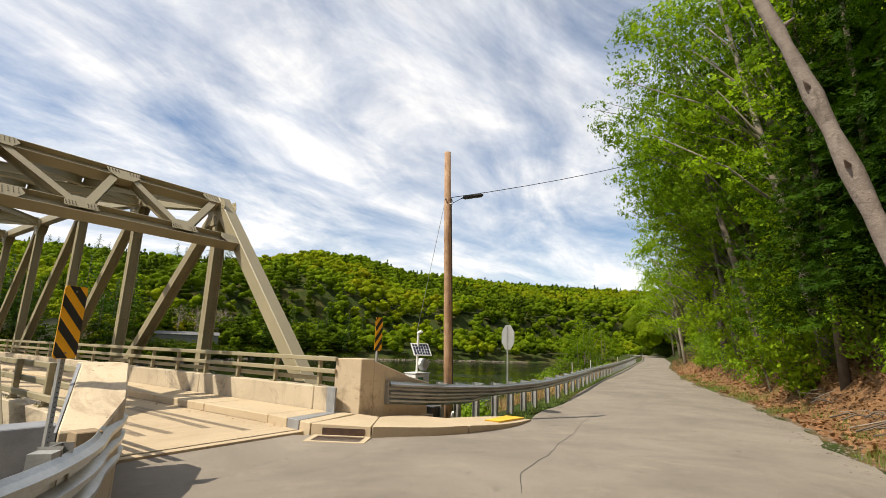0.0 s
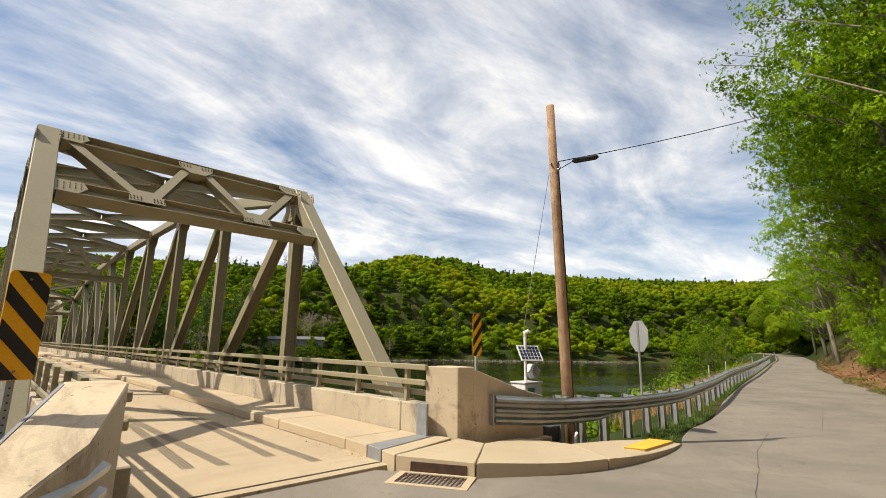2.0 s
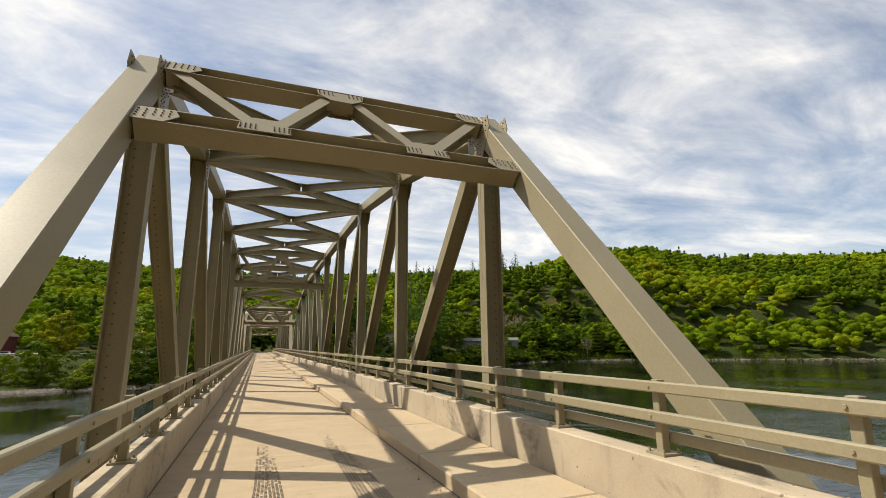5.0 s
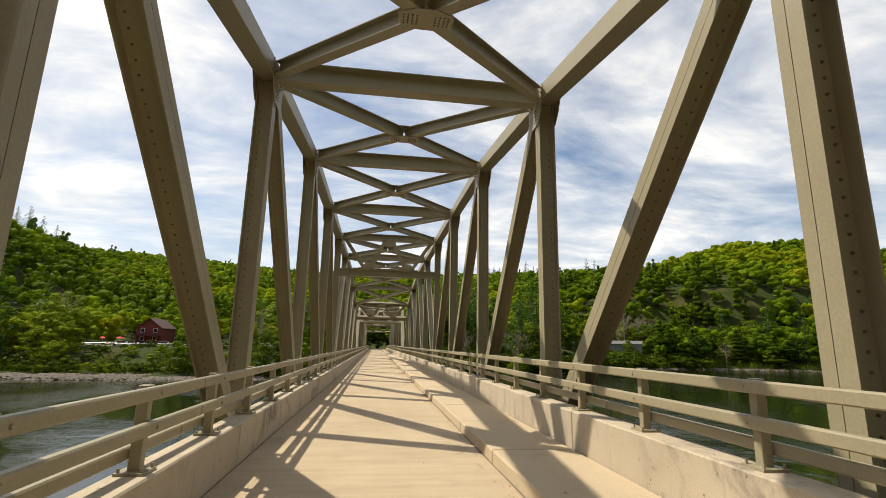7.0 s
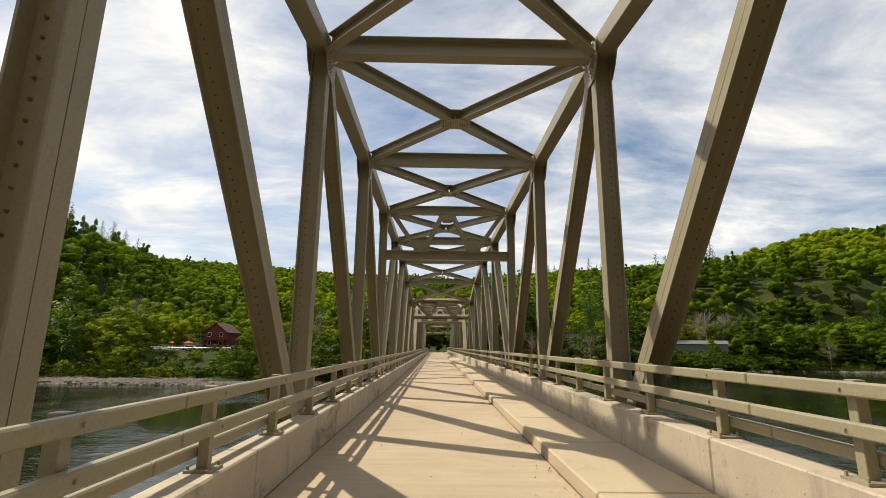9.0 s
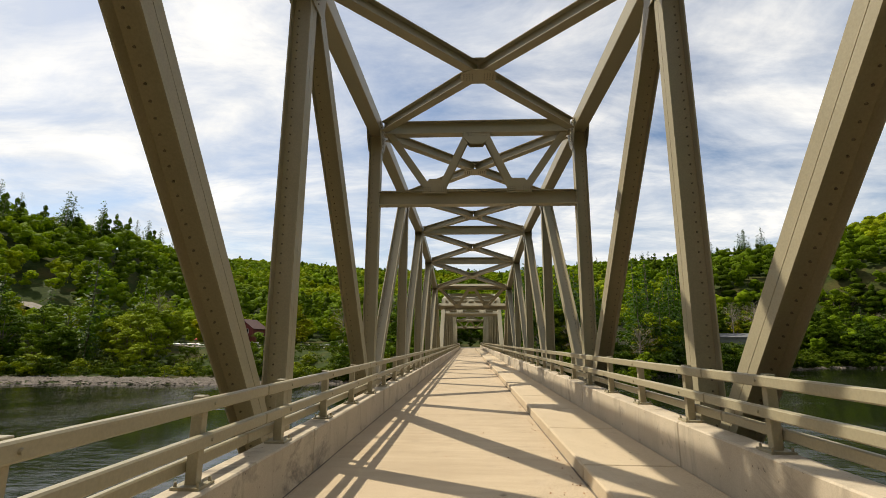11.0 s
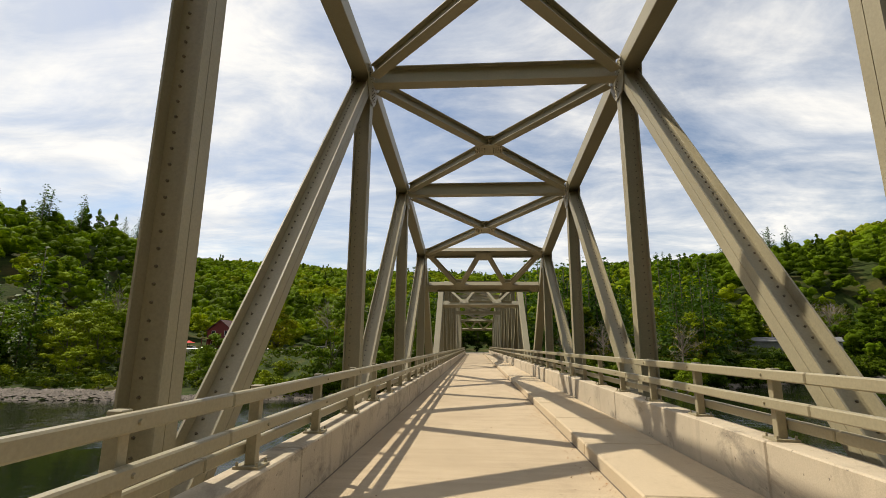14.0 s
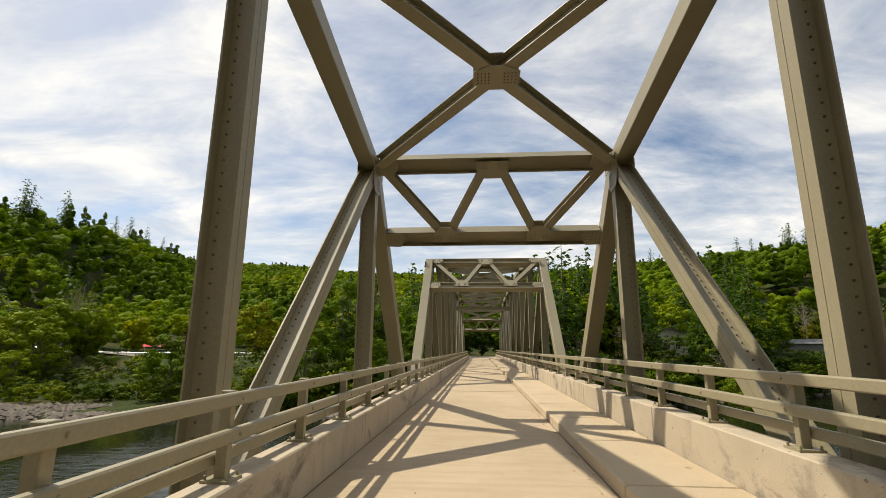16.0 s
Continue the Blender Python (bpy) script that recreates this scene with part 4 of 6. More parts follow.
for x in (19.8, 28.0, 46.5, 66.0):
    dp = thing("delineator_post", "slim white delineator post behind the guardrail", "marker post", "delineator posts", at=(x, lerp_table(RAIL_LINE, x) + 0.42, road_z(x)))
    part("post", box(-0.05, 0.05, -0.012, 0.012, -0.4, 1.32, None, 0.006), WHITE, dp)
    part("reflector", box(-0.035, 0.035, -0.018, -0.013, 1.12, 1.24), ORANGE, dp, "amber reflector")
rail = thing("guardrail_left", "galvanised steel guardrail bolted to the wing wall", "guardrail")
pts = [(-2.60, -2.35, 0.55), (-2.84, -2.85, 0.55), (-3.13, -3.35, 0.55), (-3.52, -4.1, 0.55), (-4.25, -4.95, 0.55), (-5.5, -5.75, 0.55), (-8.0, -6.5, 0.58), (-14, -7.0, 0.58), (-24, -7.6, 0.58)]
beam("thrie_beam", THRIE, [Vector((p.x, p.y, p.z)) for p in reversed(refine(pts, 5))], rail)
for x, yv in ((-3.78, -4.35), (-4.42, -4.82), (-5.6, -5.5), (-7.4, -6.15), (-9.3, -6.45), (-11.2, -6.6)):
    ob = link_mesh("guard_post", post_me, GALV_DULL, rail)
    ob.location = (x, yv, 0)
    ob.rotation_euler.z = -0.7
part("offset_block", box(-3.42, -3.22, -3.62, -3.42, 0.22, 0.80, None, 0.008), WOODBLOCK, rail, "weathered timber offset block")
bb = bmesh.new()
add_bolts(bb, Matrix.Identity(4), [(-2.62 + 0.03 * i, -2.5 + 0.1 * i, z, (1, 0, 0)) for i in range(3) for z in (0.39, 0.55, 0.71)], 0.016)
tagged(part("bolt_cluster", bb, GALV, rail), kind="stuff")


rail = thing("guardrail_far", "low grey guardrail along the far river road", "guardrail")
beam("w_beam", WBEAM, [Vector((x, 143.2, ground_z(x, 143.2) + 0.72)) for x in range(-120, -8, 4)], rail)
for x in range(-118, -8, 4):
    ob = link_mesh("guard_post", post_me, GALV_DULL, rail)
    ob.location = (x, 143.45, ground_z(x, 143.45))


# ---- signs and the pole ----
def object_marker(x, yv, z, turn, mirror, size=1.0):
    ob = thing("object_marker", "black and yellow striped marker panel on a perforated steel post", "road sign", "bridge markers", at=(x, yv, 0))
    ob.rotation_euler.z = turn
    w, h = 0.1525 * size, 0.914 * size
    r = 0.035
    rim = [(sx * (w - r) + r * math.cos(a), z + h / 2 + sz * (h / 2 - r) + r * math.sin(a)) for sx, sz, a0 in ((1, 1, 0), (-1, 1, 90), (-1, -1, 180), (1, -1, 270)) for a in (radians(a0 + 30 * i) for i in range(4))]
    fb = bmesh.new()
    front, back = [[fb.verts.new((u, yy, v)) for u, v in rim] for yy in (-0.003, 0.003)]
    fb.faces.new(front)
    fb.faces.new(back[::-1])
    for i in range(len(rim)):
        fb.faces.new((front[i - 1], front[i], back[i], back[i - 1]))
    bmesh.ops.recalc_face_normals(fb, faces=fb.faces)
    part("panel", fb, ORANGE, ob)
    sb = bmesh.new()
    k = -0.35 if mirror > 0 else -0.49
    while k < h + 0.3:
        poly = []
        for u, v in ((-w, 0), (w, 2.15 * w), (w, 2.15 * w + 0.15 * size), (-w, 0.15 * size)):
            poly.append((u * mirror, k + v))
        cl = []
        n = len(poly)
        for lim, sgn in ((0.004, 1), (h - 0.004, -1)):
            src, cl = (poly if lim < 0.1 else cl), []
            n = len(src)
            for i in range(n):
                a, b = src[i], src[(i + 1) % n]
                ia, ib = sgn * (a[1] - lim) >= 0, sgn * (b[1] - lim) >= 0
                if ia:
                    cl.append(a)
                if ia != ib:
                    t = (lim - a[1]) / (b[1] - a[1])
                    cl.append((a[0] + (b[0] - a[0]) * t, lim))
        if len(cl) > 2:
            sb.faces.new([sb.verts.new((max(-ww, min(ww, u * 0.985)), -0.0065, z + v)) for u, v in cl for ww in [w - 0.022 * max(0.0, 1 - min(v, h - v) / 0.022)]])
        k += 0.30 * size
    part("stripes", sb, BLACK, ob, "black slanted stripes")
    pb = bmesh.new()
    for a in ((-0.025, 0.025, 0.006, 0.010), (-0.025, -0.021, 0.010, 0.045), (0.021, 0.025, 0.010, 0.045)):
        add_box(pb, a[0], a[1], a[2], a[3], -0.6, z + h - 0.1)
    holes = bmesh.new()
    zz = 0.05
    while zz < z - 0.05:
        add_box(holes, -0.006, 0.006, 0.003, 0.0055, zz, zz + 0.012)
        zz += 0.05
    post = part("post", pb, GALV_DULL, ob, "perforated steel post")
    tagged(part("post_holes", holes, BLACK, post), kind="stuff")
    bb = bmesh.new()
    add_bolts(bb, Matrix.Identity(4), [(0, -0.007, z + 0.06, (0, -1, 0)), (0, -0.007, z + h - 0.06, (0, -1, 0))], 0.012, 0.008)
    tagged(part("bolt_cluster", bb, GALV, ob), kind="stuff")
    return ob


object_marker(3.42, -0.72, 1.47, radians(4), 1, 0.87)
object_marker(-3.17, -2.19, 1.36, radians(22), -1, 0.86)


def stop_sign(x, yv, top, turn):
    ob = thing("stop_sign", "octagonal sign seen from its bare metal back on a steel post", "road sign", at=(x, yv, 0))
    ob.rotation_euler.z = turn
    bm = bmesh.new()
    r = 0.38 / math.cos(math.pi / 8)
    for k, yy in ((0, -0.003), (1, 0.003)):
        vs = [bm.verts.new((r * math.sin(math.pi * (2 * i + 1) / 8), yy, top - 0.38 + r * math.cos(math.pi * (2 * i + 1) / 8))) for i in range(8)]
        bm.faces.new(vs if k else vs[::-1])
        if k == 0:
            first = vs
        else:
            for i in range(8):
                bm.faces.new((first[i], first[(i + 1) % 8], vs[(i + 1) % 8], vs[i]))
    part("panel", bm, SIGNBACK, ob, "octagonal bare metal panel")
    pb = bmesh.new()
    for a in ((-0.028, 0.028, -0.03, -0.026), (-0.028, -0.024, -0.026, -0.004), (0.024, 0.028, -0.026, -0.004)):
        add_box(pb, a[0], a[1], a[2], a[3], -1.2, top - 0.04)
    part("post", pb, GALV_DULL, ob)
    return ob


stop_sign(8.45, -1.62, 2.35, radians(238))

ub = thing("utility_box", "dark grey metal utility box beside the pole", "utility box", at=(5.20, -1.13, -0.12))
part("body", box(-0.25, 0.25, -0.13, 0.13, -0.05, 0.22, None, 0.012), DARKBOX, ub)
part("lid", box(-0.26, 0.26, -0.14, 0.14, 0.221, 0.245, None, 0.006), GALV_DULL, ub, "grey steel lid")

POLE = Vector((5.85, -1.15, -0.12))
pole = thing("utility_pole", "weathered wooden utility pole with a cable splice near its top", "utility pole", at=tuple(POLE))
pb = tube([(0.187, 0.072, -1.6), (-0.175, -0.068, 1.5), (-0.525, -0.20, 4.5), (-0.83, -0.32, 7.1)], [0.118, 0.112, 0.10, 0.088], 16)
part("shaft", pb, POLEWOOD, pole, "", True)
part("down_cable", tube([(0.15, -0.06, -0.6), (-0.145, -0.175, 2.0), (-0.43, -0.27, 4.4), (-0.60, -0.325, 5.8)], [0.020] * 4, 6), RUBBER, pole, "black cable down the pole")
part("conduit", tube([(0.05, -0.16, -0.3), (-0.06, -0.20, 0.05), (-0.14, -0.22, -0.05), (-0.2, -0.25, -0.4)], [0.03] * 4, 8), WHITE, pole, "white plastic conduit")
bb = bmesh.new()
add_cyl(bb, (-0.66, -0.40, 5.62), (-0.66, -0.33, 5.62), 0.03, 0.03, 8)
add_cyl(bb, (-0.81, -0.26, 5.75), (-0.53, -0.26, 5.75), 0.02, 0.02, 8)
part("bracket", bb, GALV_DULL, pole)


def sag(a, b, drop, n=14):
    a, b = Vector(a), Vector(b)
    return [a.lerp(b, i / n) - Vector((0, 0, drop * 4 * (i / n) * (1 - i / n))) for i in range(n + 1)]


line_end = Vector((22.6, -9.4, 13.6))
start = POLE + Vector((-0.62, -0.35, 5.82))
cable = thing("overhead_cable", "black overhead cable with a thick splice case", "cable")
way = (line_end - start)
part("wire", tube(sag(start, line_end, 0.45), [0.011] * 15, 5), RUBBER, cable)
u = way.normalized()
p0, p1 = start + way * 0.02 - Vector((0, 0, 0.09)), start + way * 0.056 - Vector((0, 0, 0.16))
part("splice_case", tube([p0, p0 + (p1 - p0) * 0.1, p0 + (p1 - p0) * 0.9, p1], [0.03, 0.06, 0.06, 0.03], 10), RUBBER, cable, "thick black splice case")
part("loop", tube([start, start + Vector((0.12, 0.02, -0.12)), p0], [0.01] * 3, 5), RUBBER, cable)
guy = thing("guy_wire", "thin steel guy wire from the pole", "wire")
part("strand", tube([POLE + Vector((-0.68, -0.15, 5.6)), Vector((5.75, -0.08, 2.05))], [0.007] * 2, 5), GALV_DULL, guy)

# river gauge station
st = thing("gauge_station", "white instrument box with a mast and small solar panel", "instrument box", at=(5.80, -0.12, -0.10))
part("box", box(-0.32, 0.32, -0.18, 0.22, 0.22, 0.95, None, 0.015), WHITE, st)
part("box_lid", box(-0.34, 0.34, -0.2, 0.24, 0.95, 0.985, None, 0.006), GREYBOX, st)
part("door", box(0.06, 0.29, -0.192, -0.182, 0.28, 0.9, None, 0.003), GREYBOX, st)
part("label_bar", box(-0.22, 0.02, -0.19, -0.183, 0.74, 0.86), GREENTXT, st, "small green printed label")
for sx in (-0.27, 0.27):
    for sy in (-0.12, 0.16):
        part("leg", box(sx - 0.025, sx + 0.025, sy - 0.025, sy + 0.025, -1.7, 0.22), GALV_DULL, st)
part("mast", tube([(-0.05, 0, 0.95), (-0.05, 0, 2.02)], [0.035, 0.035], 10), WHITE, st)
pm = Matrix.Translation((-0.02, -0.10, 1.62)) @ Matrix.Rotation(radians(-25), 4, "Z") @ Matrix.Rotation(radians(52), 4, "X")
panel = part("solar_panel", box(-0.28, 0.28, -0.21, 0.21, -0.012, 0.012, pm), WHITE, st, "white framed solar panel")
for i in range(6):
    for j in range(4):
        part("solar_cell", box(-0.25 + i * 0.085, -0.178 + i * 0.085, -0.185 + j * 0.094, -0.103 + j * 0.094, 0.012, 0.016, pm), SOLAR, panel)
part("antenna", tube([(-0.05, 0, 2.0), (-0.05, 0, 2.08), (0.0, -0.06, 2.12), (0.03, -0.10, 2.10)], [0.03, 0.05, 0.05, 0.02], 8), WHITE, st)
part("lamp_housing", box(-0.14, 0.14, -0.12, 0.12, -0.13, 0.13, Matrix.Translation((0.22, 0.0, 1.2)) @ Matrix.Rotation(0.6, 4, "Y"), 0.02), GALV_DULL, st)


# ---- vegetation ----
rng = np.random.default_rng(7)


def leaf_quads(centres, normals, size, spread=0.35, jit=0.5):
    """Leaf-shaped quads of that size at centres, facing about along normals. Returns (n, 5, 3): corners and the crown's direction."""
    n = len(centres)
    nn = normals + rng.normal(0, spread, (n, 3))
    nn /= np.linalg.norm(nn, axis=1, keepdims=True) + 1e-9
    r = rng.normal(0, 1, (n, 3))
    u = np.cross(nn, r)
    u /= np.linalg.norm(u, axis=1, keepdims=True) + 1e-9
    v = np.cross(nn, u)
    s = (size * rng.uniform(0.6, 1.3, n))[:, None]
    a, b = u * s * 0.5, v * s * 0.36
    flat = (np.einsum("ij,ij->i", nn, normals) < 0)[:, None]
    a = np.where(flat, -a, a)
    soft = normals / (np.linalg.norm(normals, axis=1, keepdims=True) + 1e-9) + nn * np.where(flat, -jit, jit)
    return np.stack([centres - a, centres - b + nn * s * 0.05, centres + a, centres + b + nn * s * 0.05, soft], 1)


def quads_mesh(name, quads, tint, material, parent=None, label="", core=None):
    """Quads as one mesh; a fifth row in each gives its shading normal."""
    n = len(quads)
    me = bpy.data.meshes.new(name)
    vv = np.ascontiguousarray(quads[:, :4]).reshape(-1, 3)
    cc = np.repeat(np.broadcast_to(np.asarray(tint, np.float64).reshape(-1, 3), (n, 3)), 4, axis=0)
    nr = np.repeat(quads[:, 4], 4, axis=0) if quads.shape[1] == 5 else None
    li, ls = np.arange(n * 4), np.arange(0, n * 4, 4)
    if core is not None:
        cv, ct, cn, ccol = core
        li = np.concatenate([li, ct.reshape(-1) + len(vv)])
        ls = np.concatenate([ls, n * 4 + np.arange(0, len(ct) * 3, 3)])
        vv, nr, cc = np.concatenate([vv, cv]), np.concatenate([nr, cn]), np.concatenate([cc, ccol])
    me.vertices.add(len(vv))
    me.vertices.foreach_set("co", vv.reshape(-1).astype(np.float32))
    me.loops.add(len(li))
    me.loops.foreach_set("vertex_index", li.astype(np.int32))
    me.polygons.add(len(ls))
    me.polygons.foreach_set("loop_start", ls.astype(np.int32))
    me.update(calc_edges=True)
    col = me.color_attributes.new("tint", "FLOAT_COLOR", "POINT")
    c = np.ones((len(vv), 4), np.float32)
    c[:, :3] = cc
    col.data.foreach_set("color", c.reshape(-1))
    if nr is not None:
        nr = nr / (np.linalg.norm(nr, axis=1, keepdims=True) + 1e-9)
        me.normals_split_custom_set_from_vertices(nr.astype(np.float32))
    return link_mesh(name, me, material, parent, label)


def ico():
    ib = bmesh.new()
    bmesh.ops.create_icosphere(ib, subdivisions=1, radius=1.0)
    v = np.array([v.co[:] for v in ib.verts])
    t = np.array([[v.index for v in f.verts] for f in ib.faces])
    ib.free()
    return v, t


ICO_V, ICO_T = ico()


def cores(centres, radii, tint, rough=0.3):
    """Uneven leafy lumps that close the inside of crowns."""
    n, m = len(centres), len(ICO_V)
    rad = np.asarray(radii)[:, None, :]
    k = rng.uniform(1 - rough, 1 + rough * 0.6, (n, m, 1))
    v = np.asarray(centres)[:, None, :] + ICO_V[None] * k * rad
    nr = ICO_V[None] / rad * rad.max(axis=2, keepdims=True) ** 0.5 * rad.min(axis=2, keepdims=True) ** 0.5 + rng.normal(0, rough, (n, m, 3))
    t = ICO_T[None] + (np.arange(n) * m)[:, None, None]
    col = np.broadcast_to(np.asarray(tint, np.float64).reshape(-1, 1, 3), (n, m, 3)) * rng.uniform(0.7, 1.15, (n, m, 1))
    return v.reshape(-1, 3), t.reshape(-1, 3), nr.reshape(-1, 3), col.reshape(-1, 3)


def ball_points(n, centre, radii, shell=0.55):
    d = rng.normal(0, 1, (n, 3))
    d /= np.linalg.norm(d, axis=1, keepdims=True)
    r = rng.uniform(shell ** 3, 1, n) ** (1 / 3)
    return np.asarray(centre) + d * r[:, None] * np.asarray(radii), d


def crown_quads(height, base, width, clumps, per, size, lean=0.0, droop=0.0, uneven=0.3, blob=0.0, jit=0.5):
    """Leaves in clumps that fill an uneven crown above base."""
    mid = (height + base) / 2
    c, d = ball_points(clumps, (0, 0, mid), (width / 2, width / 2, (height - base) / 2), 0.45)
    c *= np.array([1, 1, 1]) + rng.normal(0, uneven * 0.12, (clumps, 3))
    t = np.clip((c[:, 2] - base) / (height - base), 0, 1)
    c[:, :2] *= (0.55 + 0.75 * np.sin(np.pi * np.clip(t, 0.08, 0.95)) ** 0.7)[:, None] * np.clip(rng.normal(1 - uneven * 0.3, uneven * 0.4, clumps), 0.4, 1.12)[:, None]
    rad = np.linalg.norm(c[:, :2], axis=1)
    c[:, :2] *= np.minimum(1.0, width * 0.54 / (rad + 1e-6))[:, None]
    out = []
    for k in range(clumps):
        m = max(3, int(per * rng.uniform(0.5, 1.4)))
        r = blob * rng.uniform(0.7, 1.3) if blob else size * rng.uniform(2.6, 4.6)
        p, dd = ball_points(m, c[k], (r * 1.2, r * 1.2, r * 0.6), 0.45)
        nrm = (dd * 0.45 + d[k] * 1.15 if jit < 0.3 else dd * 0.8 + d[k] * 0.55) + np.array([0, 0, 0.25])
        out.append(leaf_quads(p, nrm, size, 0.45, jit))
    return np.concatenate(out), c


def conifer_quads(height, base, width, tiers, per, size, power=0.85):
    out = []
    for i in range(tiers):
        t = i / (tiers - 1)
        z = base + (height - base) * t
        r = width / 2 * (1 - t) ** power * rng.uniform(0.75 if power > 0.7 else 0.5, 1.12) + 0.12
        arms = max(3, int(7 * (1 - t) + 3))
        a0 = rng.uniform(0, 6.28)
        for k in range(arms):
            a = a0 + 6.28 * k / arms + rng.normal(0, 0.2)
            rr = r * rng.uniform(0.65, 1.1)
            m = max(2, int(per * rr / (width / 2)) + 1)
            s = rng.uniform(0.15, 1, m)
            p = np.stack([np.cos(a) * rr * s, np.sin(a) * rr * s, z - 0.28 * rr * s + rng.normal(0, size * 0.25, m)], 1)
            p[:, :2] += rng.normal(0, size * 0.4, (m, 2))
            out.append(leaf_quads(p, np.tile([np.cos(a) * 0.4, np.sin(a) * 0.4, 0.85], (m, 1)), size, 0.35))
    return np.concatenate(out)


def limbs(bm, tips, height, base, r, count):
    """Boughs from the trunk to some clumps."""
    idx = rng.choice(len(tips), min(count, len(tips)), replace=False)
    for k in idx:
        tip = tips[k]
        z0 = base * 0.6 + (min(tip[2], height) - base * 0.6) * rng.uniform(0.3, 0.6)
        p = [Vector((0, 0, z0)), Vector((tip[0] * 0.5, tip[1] * 0.5, z0 + (tip[2] - z0) * 0.65)), Vector(tip)]
        rr = r * (1 - 0.7 * z0 / height) * 0.45
        b2 = tube(p, [rr, rr * 0.6, rr * 0.2], 5)
        me = bpy.data.meshes.new("tmp")
        b2.to_mesh(me)
        b2.free()
        bm.from_mesh(me)
        bpy.data.meshes.remove(me)


def broadleaf(at, height, base, width, clumps, per, size, r, tint, label, bark=None, lean=(0, 0), boughs=16, name="tree", group="", blob=0.0, solid=False, cat="tree"):
    ob = thing(name, label, cat, group, at=at)
    q, tips = crown_quads(height, base, width, clumps, per, size, blob=blob, jit=0.2 if solid else 0.5)
    L = np.array([lean[0], lean[1], 0.0])
    q[:, :4] += (q[:, :4, 2:3] / height) * L
    tips = tips + (tips[:, 2:3] / height) * L
    n = 7
    path = [Vector((lean[0] * t + 0.12 * math.sin(3.1 * t + height), lean[1] * t + 0.12 * math.cos(2.7 * t + height), -0.8 + (height * 0.9 + 0.8) * t)) for t in [i / n for i in range(n + 1)]]
    bm = tube(path, [r * (1.15 - 1.0 * i / n) for i in range(n + 1)], 9)
    part("trunk", bm, bark or BARK, ob, "", True)
    bm = bmesh.new()
    limbs(bm, tips, height, base, r, boughs)
    tagged(part("branchwork", bm, bark or BARK, ob, "", True), kind="stuff")
    # inner lumps at 0.8 of the tint: the crown's inside shade put into colour
    shaded_heart = cores(tips, np.tile([blob * 0.85, blob * 0.85, blob * 0.55], (len(tips), 1)), np.asarray(tint) * 0.8, 0.35) if solid else None
    quads_mesh("crown", q, tint, BANKLEAF if solid else (NEARLEAF if size > 0.25 else LEAF), ob, core=shaded_heart)
    return ob


def conifer(at, height, base, width, tiers, per, size, r, tint, label, group="", power=0.85):
    ob = thing("conifer", label, "tree", group, at=at)
    part("trunk", tube([(0, 0, -0.8), (0.03, 0, height * 0.5), (0, 0, height)], [r, r * 0.6, 0.03], 8), BARK, ob, "", True)
    quads_mesh("crown", conifer_quads(height, base, width, tiers, per, size, power), tint, NEEDLES if size < 0.6 else LEAF, ob)
    return ob


# trees beside the road, on the bank
ROADSIDE = [
    (19.5, 3.1, 21, 3.5, 10.5), (24.5, 2.5, 22, 4.0, 10.5), (30, 2.7, 21, 4.0, 10.0), (36, 2.9, 20, 4, 9), (43, 3.1, 18, 3, 9), (51, 3, 19, 3, 9), (60, 2, 18, 3, 9), (72, 2, 18, 3, 10), (88, 2, 18, 2, 11), (105, 2, 18, 2, 12),
    (21.5, 3.6, 21, 4, 8.5), (27, 3.4, 21, 4, 8.5), (33, 3.8, 20, 4, 8.5), (40, 3.6, 19, 4, 8.5), (23, 6.5, 22, 5, 8.5), (29, 7.5, 22, 5, 9), (37, 7, 21, 5, 9), (47, 8, 20, 4, 10),
    (18.5, 11, 22, 4, 9), (26, 13, 22, 4, 10), (36, 14, 22, 4, 10),
    (58, 9, 20, 3, 11), (75, 10, 20, 3, 12), (95, 12, 20, 3, 13),
]
for i, (x, off, h, base, w) in enumerate(ROADSIDE):
    y = lerp_table(ROAD_RIGHT, x) - off
    near = x < 40
    f = rng.uniform(0.8, 1.15)
    broadleaf((x, y, ground_z(x, y)), h * rng.uniform(0.92, 1.06), base + (2.2 if near else 0.0), w, 200 if near else 80, 50 if near else 44, 0.34 if near else 0.46, 0.17 + 0.08 * rng.random(), (0.88 * f, 1.0 * f, 0.8 * f), "tall broadleaf tree in fresh spring leaf on the roadside bank", PALEBARK if i % 6 == 0 else BARK, (rng.uniform(-1, 1), rng.uniform(0.6, 2.2) + (1.6 if i < 3 else 0)), 40, group="roadside trees", blob=0.8 if near else 1.0)
for i, (x, off, h) in enumerate([(12.6, 4.4, 17), (13.5, 5.2, 19), (10, 6.5, 18), (9.2, 5.8, 16), (14.5, 8.0, 20), (17.0, 5.0, 19), (16.2, 2.4, 18), (18.5, 7.0, 20), (15.5, 3.6, 18), (20, 9, 20), (8.5, 6.5, 17), (27, 4.5, 20), (33, 10, 21), (7.5, 11, 19), (16, 14, 21), (3.5, 6.5, 16), (10.5, 5.0, 16), (6.0, 6.4, 17), (6.2, 8.5, 18), (11, 12.5, 20), (13, 17, 20), (21, 17, 21), (2, 9.5, 18), (0.5, 13, 19)]):
    y = lerp_table(ROAD_RIGHT, x) - off
    conifer((x, y, ground_z(x, y)), h, 2.6, 8.0, 34, 30, 0.46, 0.17, (0.17, 0.27, 0.18), "dark green hemlock on the bank by the road", "roadside conifers")
